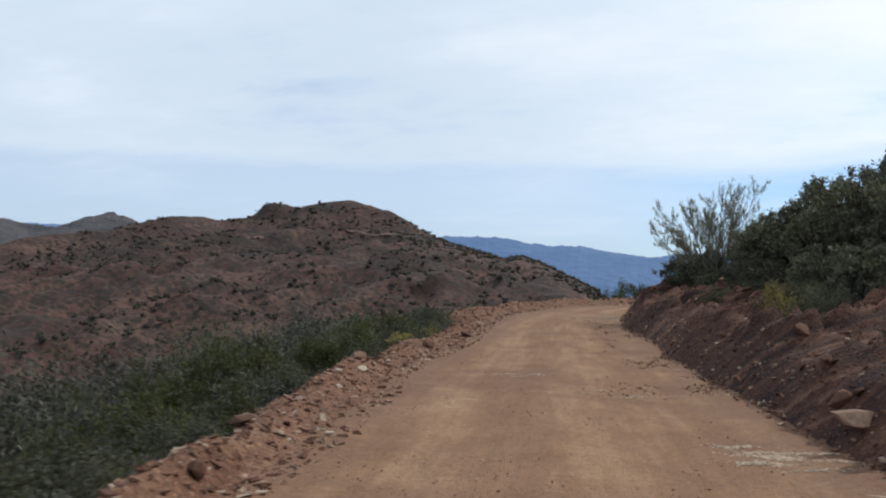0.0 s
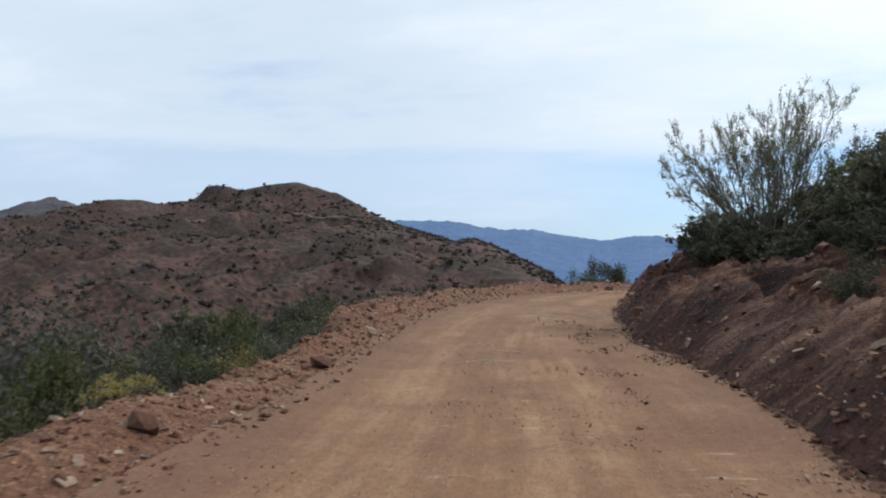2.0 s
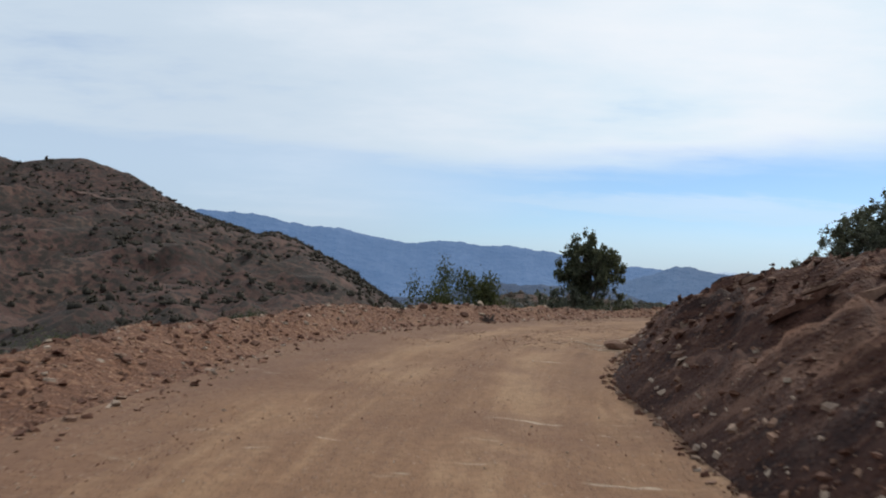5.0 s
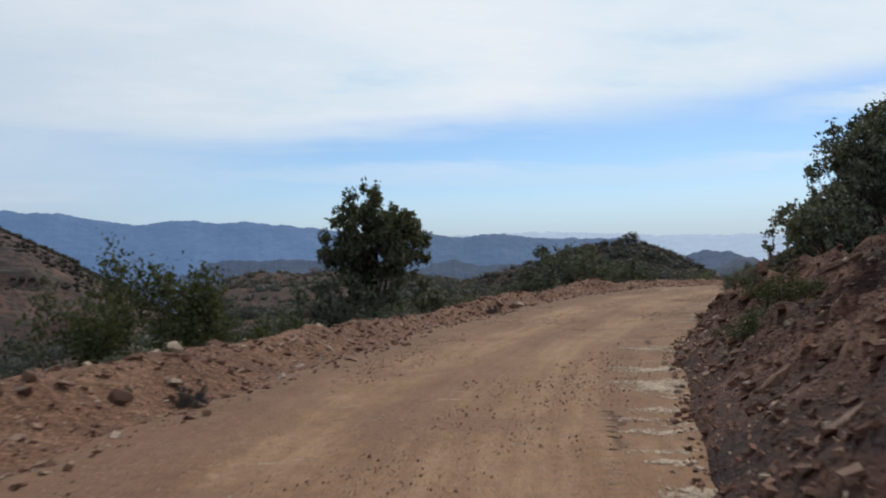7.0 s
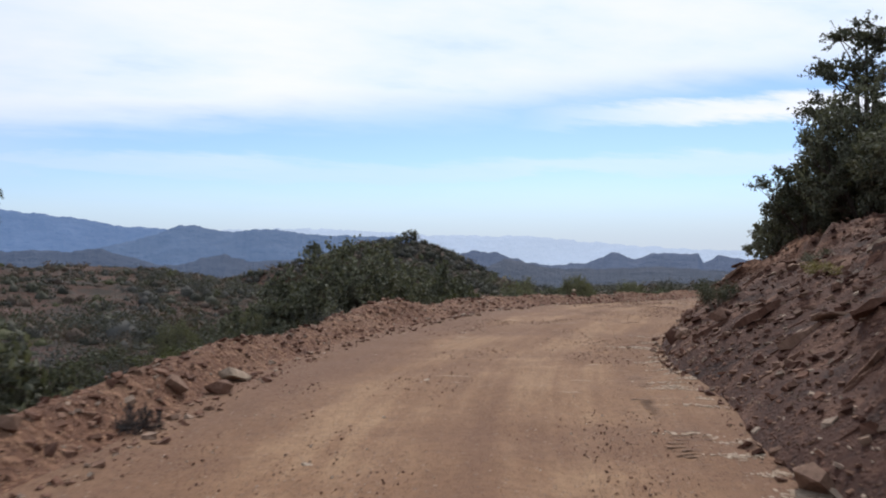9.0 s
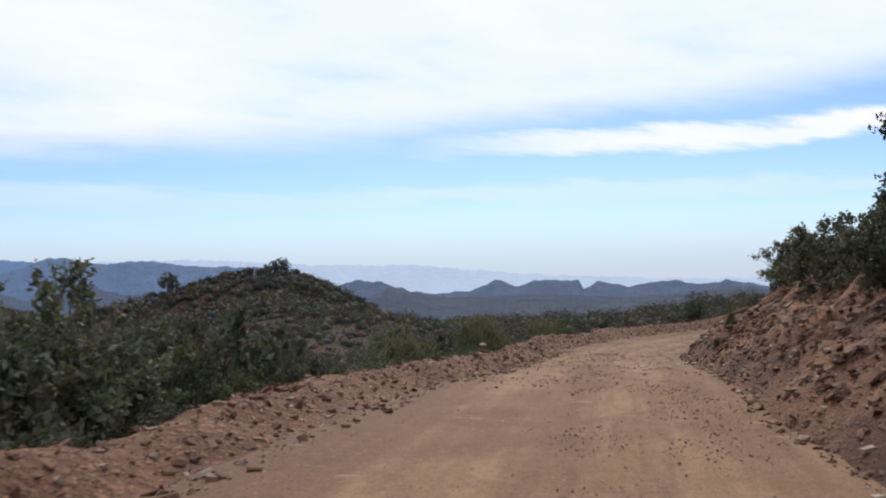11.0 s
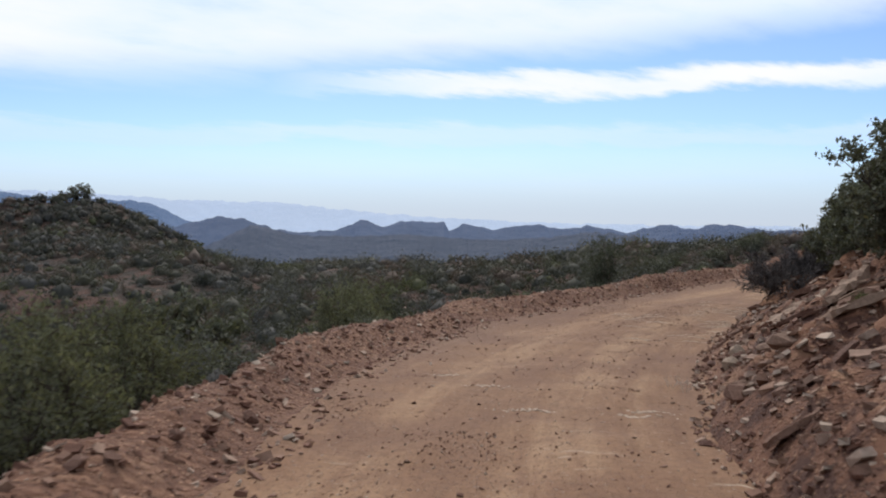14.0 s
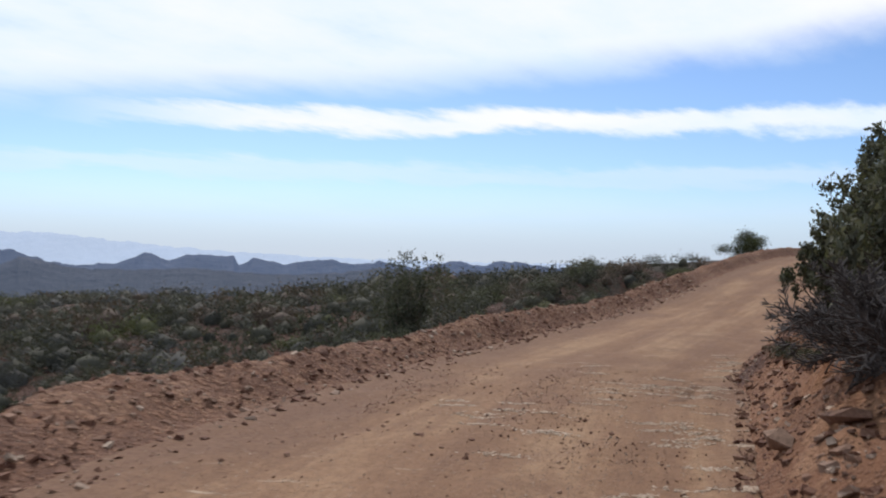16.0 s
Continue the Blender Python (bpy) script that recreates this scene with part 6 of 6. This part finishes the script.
# ---------------------------------------------------------------- scrub that nobody could count
def heart(rng, fine):
    """The dense inside of a low bush: a lumpy dome."""
    bm = bmesh.new()
    bmesh.ops.create_icosphere(bm, subdivisions=fine, radius=1.0)
    v, f = np.array([p.co for p in bm.verts]), np.array([[p.index for p in q.verts] for q in bm.faces])
    bm.free()
    v = v * rng.uniform(0.78, 1.12, (len(v), 1)) * (0.66, 0.66, 0.72) + (0, 0, 0.05)
    v[:, 2] = np.maximum(v[:, 2], -0.15)
    return v, f


def clump(rng, n, size, fine=1, inner=1.0):
    """A low bush as a few leafy domes grown together round a dense heart."""
    lobe = rng.integers(0, 6, n)
    off = np.stack([rng.uniform(-0.7, 0.7, 6), rng.uniform(-0.7, 0.7, 6), rng.uniform(-0.15, 0.35, 6)], 1)
    off[0], wide = 0, np.array([0.78, 0.60, 0.52, 0.46, 0.42, 0.36])
    a, q = rng.uniform(0, 2 * np.pi, n), rng.uniform(0, 1, n)
    loose = rng.uniform(0, 1, n) ** 3
    r = np.sqrt(1 - (q * 0.95) ** 2) * (0.72 + 0.62 * loose)
    c = np.stack([np.cos(a) * r, np.sin(a) * r, q * (0.78 + 0.55 * loose)], 1)
    c = c * wide[lobe][:, None] + off[lobe]
    # leaves lie along the rounded outside, so that a bush is light above and dark below
    out = c - off[lobe]
    out = out / np.linalg.norm(out, axis=1)[:, None] + rng.normal(0, 0.6, (n, 3))
    a = np.cross(out, rng.normal(size=(n, 3)))
    side = np.cross(out, a)
    a = a / np.linalg.norm(a, axis=1)[:, None] * (size * rng.uniform(0.6, 1.5, n))[:, None]
    side = side / np.linalg.norm(side, axis=1)[:, None] * (size * 0.6)
    v, f = heart(rng, fine)
    v = v * inner
    return np.vstack([v, np.stack([c - a - side, c - a + side, c + a], 1).reshape(-1, 3)]), np.vstack([f, np.arange(3 * n).reshape(n, 3) + len(v)])


def apart(x, y, gap):
    """Which bushes to keep so that no two stand nearer to each other than the gap."""
    cells, out = {}, np.zeros(len(x), bool)
    for i, (a, b) in enumerate(zip(x.tolist(), y.tolist())):
        ca, cb = int(a // gap), int(b // gap)
        if all((a - c) ** 2 + (b - d) ** 2 > gap * gap for da in (-1, 0, 1) for db in (-1, 0, 1) for c, d in cells.get((ca + da, cb + db), ())):
            cells.setdefault((ca, cb), []).append((a, b))
            out[i] = True
    return out


def scrub(name, label, x, y, z, sizes, protos, seed, mix=(0.45, 0.33, 0.22), fresh=0.16, only=None):
    """Bushes strewn over the ground, in lots of one colour each."""
    rng = np.random.default_rng(seed)
    n = len(x)
    r = (sizes[0] + (sizes[1] - sizes[0]) * rng.uniform(0, 1, n) ** 1.7) * rng.uniform(0.8, 1.1, n)
    sc = np.stack([r, r * rng.uniform(0.75, 1.1, n), r * rng.uniform(0.65, 1.35, n)], 1)
    lot = rng.choice(3, n, p=mix)
    lot = np.where((lot == 0) & (rng.uniform(0, 1, n) < 0.36), 3, lot)
    lot = np.where((lot == 0) & (rng.uniform(0, 1, n) < fresh), 4, lot)
    turn, kind_ = rot_z(rng.uniform(0, 6.28, n)), rng.integers(0, len(protos), n)
    if only:
        lot = np.zeros(n, int)
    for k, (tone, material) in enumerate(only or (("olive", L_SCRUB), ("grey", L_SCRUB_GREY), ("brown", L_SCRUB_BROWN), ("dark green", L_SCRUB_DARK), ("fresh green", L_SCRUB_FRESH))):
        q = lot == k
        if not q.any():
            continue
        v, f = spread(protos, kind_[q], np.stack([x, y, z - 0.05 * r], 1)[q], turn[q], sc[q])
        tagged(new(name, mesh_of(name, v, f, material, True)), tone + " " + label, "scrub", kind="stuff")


rq = np.random.default_rng(77)
LEAFY_CLUMP = [clump(rq, 1500, 0.021, 1, 0.45) for _ in range(3)]
FINE_CLUMP = [clump(rq, 620, 0.042, 1, 0.55) for _ in range(5)]
NEAR_CLUMP = [clump(rq, 330, 0.058, 1, 0.76) for _ in range(6)]
MID_CLUMP = [clump(rq, 60, 0.13, 1, 0.8) for _ in range(4)]
FAR_CLUMP = [clump(rq, 9, 0.32, 1) for _ in range(4)]
for name_, lo_, hi_, n_, size_, power_, low_ in (("slope_scrub", -8, 70, 620, (0.9, 2.2), 1.9, -0.7), ("roadside_scrub", 70, 108, 480, (0.55, 1.6), 1.4, -0.4), ("crest_scrub", 108, 195, 3600, (0.55, 1.75), 1.1, -0.8)):
    s_ = rq.uniform(lo_, hi_, n_)
    l_ = berm_out(s_) - 0.6 - rq.uniform(0.0, 1, n_) ** power_ * (24 if hi_ == 70 else 46)
    keep = fbm(s_ / 5, l_ / 5, 2, 91) > low_
    s_, l_ = s_[keep], l_[keep]
    x_, y_ = to_xy(s_, l_)
    keep = apart(x_, y_, 1.0 if lo_ < 108 else 1.25)
    s_, l_, x_, y_ = s_[keep], l_[keep], x_[keep], y_[keep]
    z_ = land(x_, y_)
    near = l_ > -13
    edge_ = l_ > berm_out(s_) - 3.4
    near = near & ~edge_
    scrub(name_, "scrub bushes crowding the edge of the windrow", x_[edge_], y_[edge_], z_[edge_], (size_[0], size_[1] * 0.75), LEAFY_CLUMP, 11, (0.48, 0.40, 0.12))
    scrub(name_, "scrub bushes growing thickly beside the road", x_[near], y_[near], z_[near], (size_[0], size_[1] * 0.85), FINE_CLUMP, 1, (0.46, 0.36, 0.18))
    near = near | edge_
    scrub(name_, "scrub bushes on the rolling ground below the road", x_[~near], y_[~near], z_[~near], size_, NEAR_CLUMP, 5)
s_ = rq.uniform(-6, 42, 130)
l_ = berm_out(s_) - 2.9 - rq.uniform(0, 1, 130) * 6
x_, y_ = to_xy(s_, l_)
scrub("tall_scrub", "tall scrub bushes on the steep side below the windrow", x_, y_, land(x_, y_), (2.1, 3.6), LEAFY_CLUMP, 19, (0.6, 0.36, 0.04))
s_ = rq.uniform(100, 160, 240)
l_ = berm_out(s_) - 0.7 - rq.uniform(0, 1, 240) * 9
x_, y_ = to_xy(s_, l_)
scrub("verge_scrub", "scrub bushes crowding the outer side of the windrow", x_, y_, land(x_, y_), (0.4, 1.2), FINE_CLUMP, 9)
x_, y_ = rq.uniform(-130, 190, 18000), rq.uniform(-60, 260, 18000)
s_, l_ = to_sl(x_, y_)
keep = (l_ < -42) & (l_ > -230) & (fbm(x_ / 9, y_ / 9, 2, 93) > -0.15) & ((s_ > 70) | (rq.uniform(0, 1, len(s_)) < 0.14))
x_, y_ = np.r_[x_[keep], rq.uniform(28, 96, 2600)], np.r_[y_[keep], rq.uniform(160, 205, 2600)]
xx, yy = rq.uniform(22, 112, 7000), rq.uniform(80, 182, 7000)
s_, l_ = to_sl(xx, yy)
keep = (l_ < -26) & (fbm(xx / 7, yy / 7, 2, 97) > -0.45)
keep[keep] = apart(xx[keep], yy[keep], 1.5)
xx, yy = xx[keep], yy[keep]
ss = rq.uniform(140, 190, 1500)
ll = berm_out(ss) - 1.5 - rq.uniform(0, 34, 1500)
xa, ya = to_xy(ss, ll)
keep = apart(xa, ya, 1.15)
xa, ya = xa[keep], ya[keep]
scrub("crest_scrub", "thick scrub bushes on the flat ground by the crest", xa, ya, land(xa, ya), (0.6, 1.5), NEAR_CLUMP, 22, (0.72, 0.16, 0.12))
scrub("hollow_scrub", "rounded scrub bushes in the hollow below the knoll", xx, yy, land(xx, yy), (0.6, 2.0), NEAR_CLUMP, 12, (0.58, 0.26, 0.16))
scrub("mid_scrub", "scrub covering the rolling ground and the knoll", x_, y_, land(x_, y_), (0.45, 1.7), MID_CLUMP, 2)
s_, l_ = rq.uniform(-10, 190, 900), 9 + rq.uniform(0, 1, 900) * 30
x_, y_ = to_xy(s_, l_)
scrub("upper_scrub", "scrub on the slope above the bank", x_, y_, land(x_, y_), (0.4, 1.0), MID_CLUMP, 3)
pick = rq.integers(0, len(HILL_GRID[0]), 48000)
hx_, hy_, hz2 = (g[pick] for g in HILL_GRID)
keep = (fbm(hx_ / 45, hy_ / 45, 3, 95) > -0.5) & (hz2 > -60) & (hx_ > -520) & (hy_ > 0.5 * -hx_ + 60)
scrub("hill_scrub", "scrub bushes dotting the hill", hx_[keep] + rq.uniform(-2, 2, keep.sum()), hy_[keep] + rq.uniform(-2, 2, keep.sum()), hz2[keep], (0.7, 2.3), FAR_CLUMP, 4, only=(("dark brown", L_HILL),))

# pale stones lying between the bushes of the hollow
xx, yy = rq.uniform(22, 100, 1500), rq.uniform(66, 170, 1500)
s_, l_ = to_sl(xx, yy)
keep = (l_ < -7) & (fbm(xx / 6, yy / 6, 2, 99) > 0.05)
xx, yy = xx[keep], yy[keep]
n_ = len(xx)
sv, sf = spread(CHIPS, rq.integers(0, len(CHIPS), n_), np.stack([xx, yy, land(xx, yy)], 1), rot_z(rq.uniform(0, 6.28, n_)), np.outer(0.1 + 0.28 * rq.uniform(0, 1, n_) ** 2, (1, 1, 0.8)))
tagged(new("valley_stones", mesh_of("valley_stones", sv, sf, M_TAN)), "pale tan stones lying between the scrub bushes", "stones", kind="stuff")
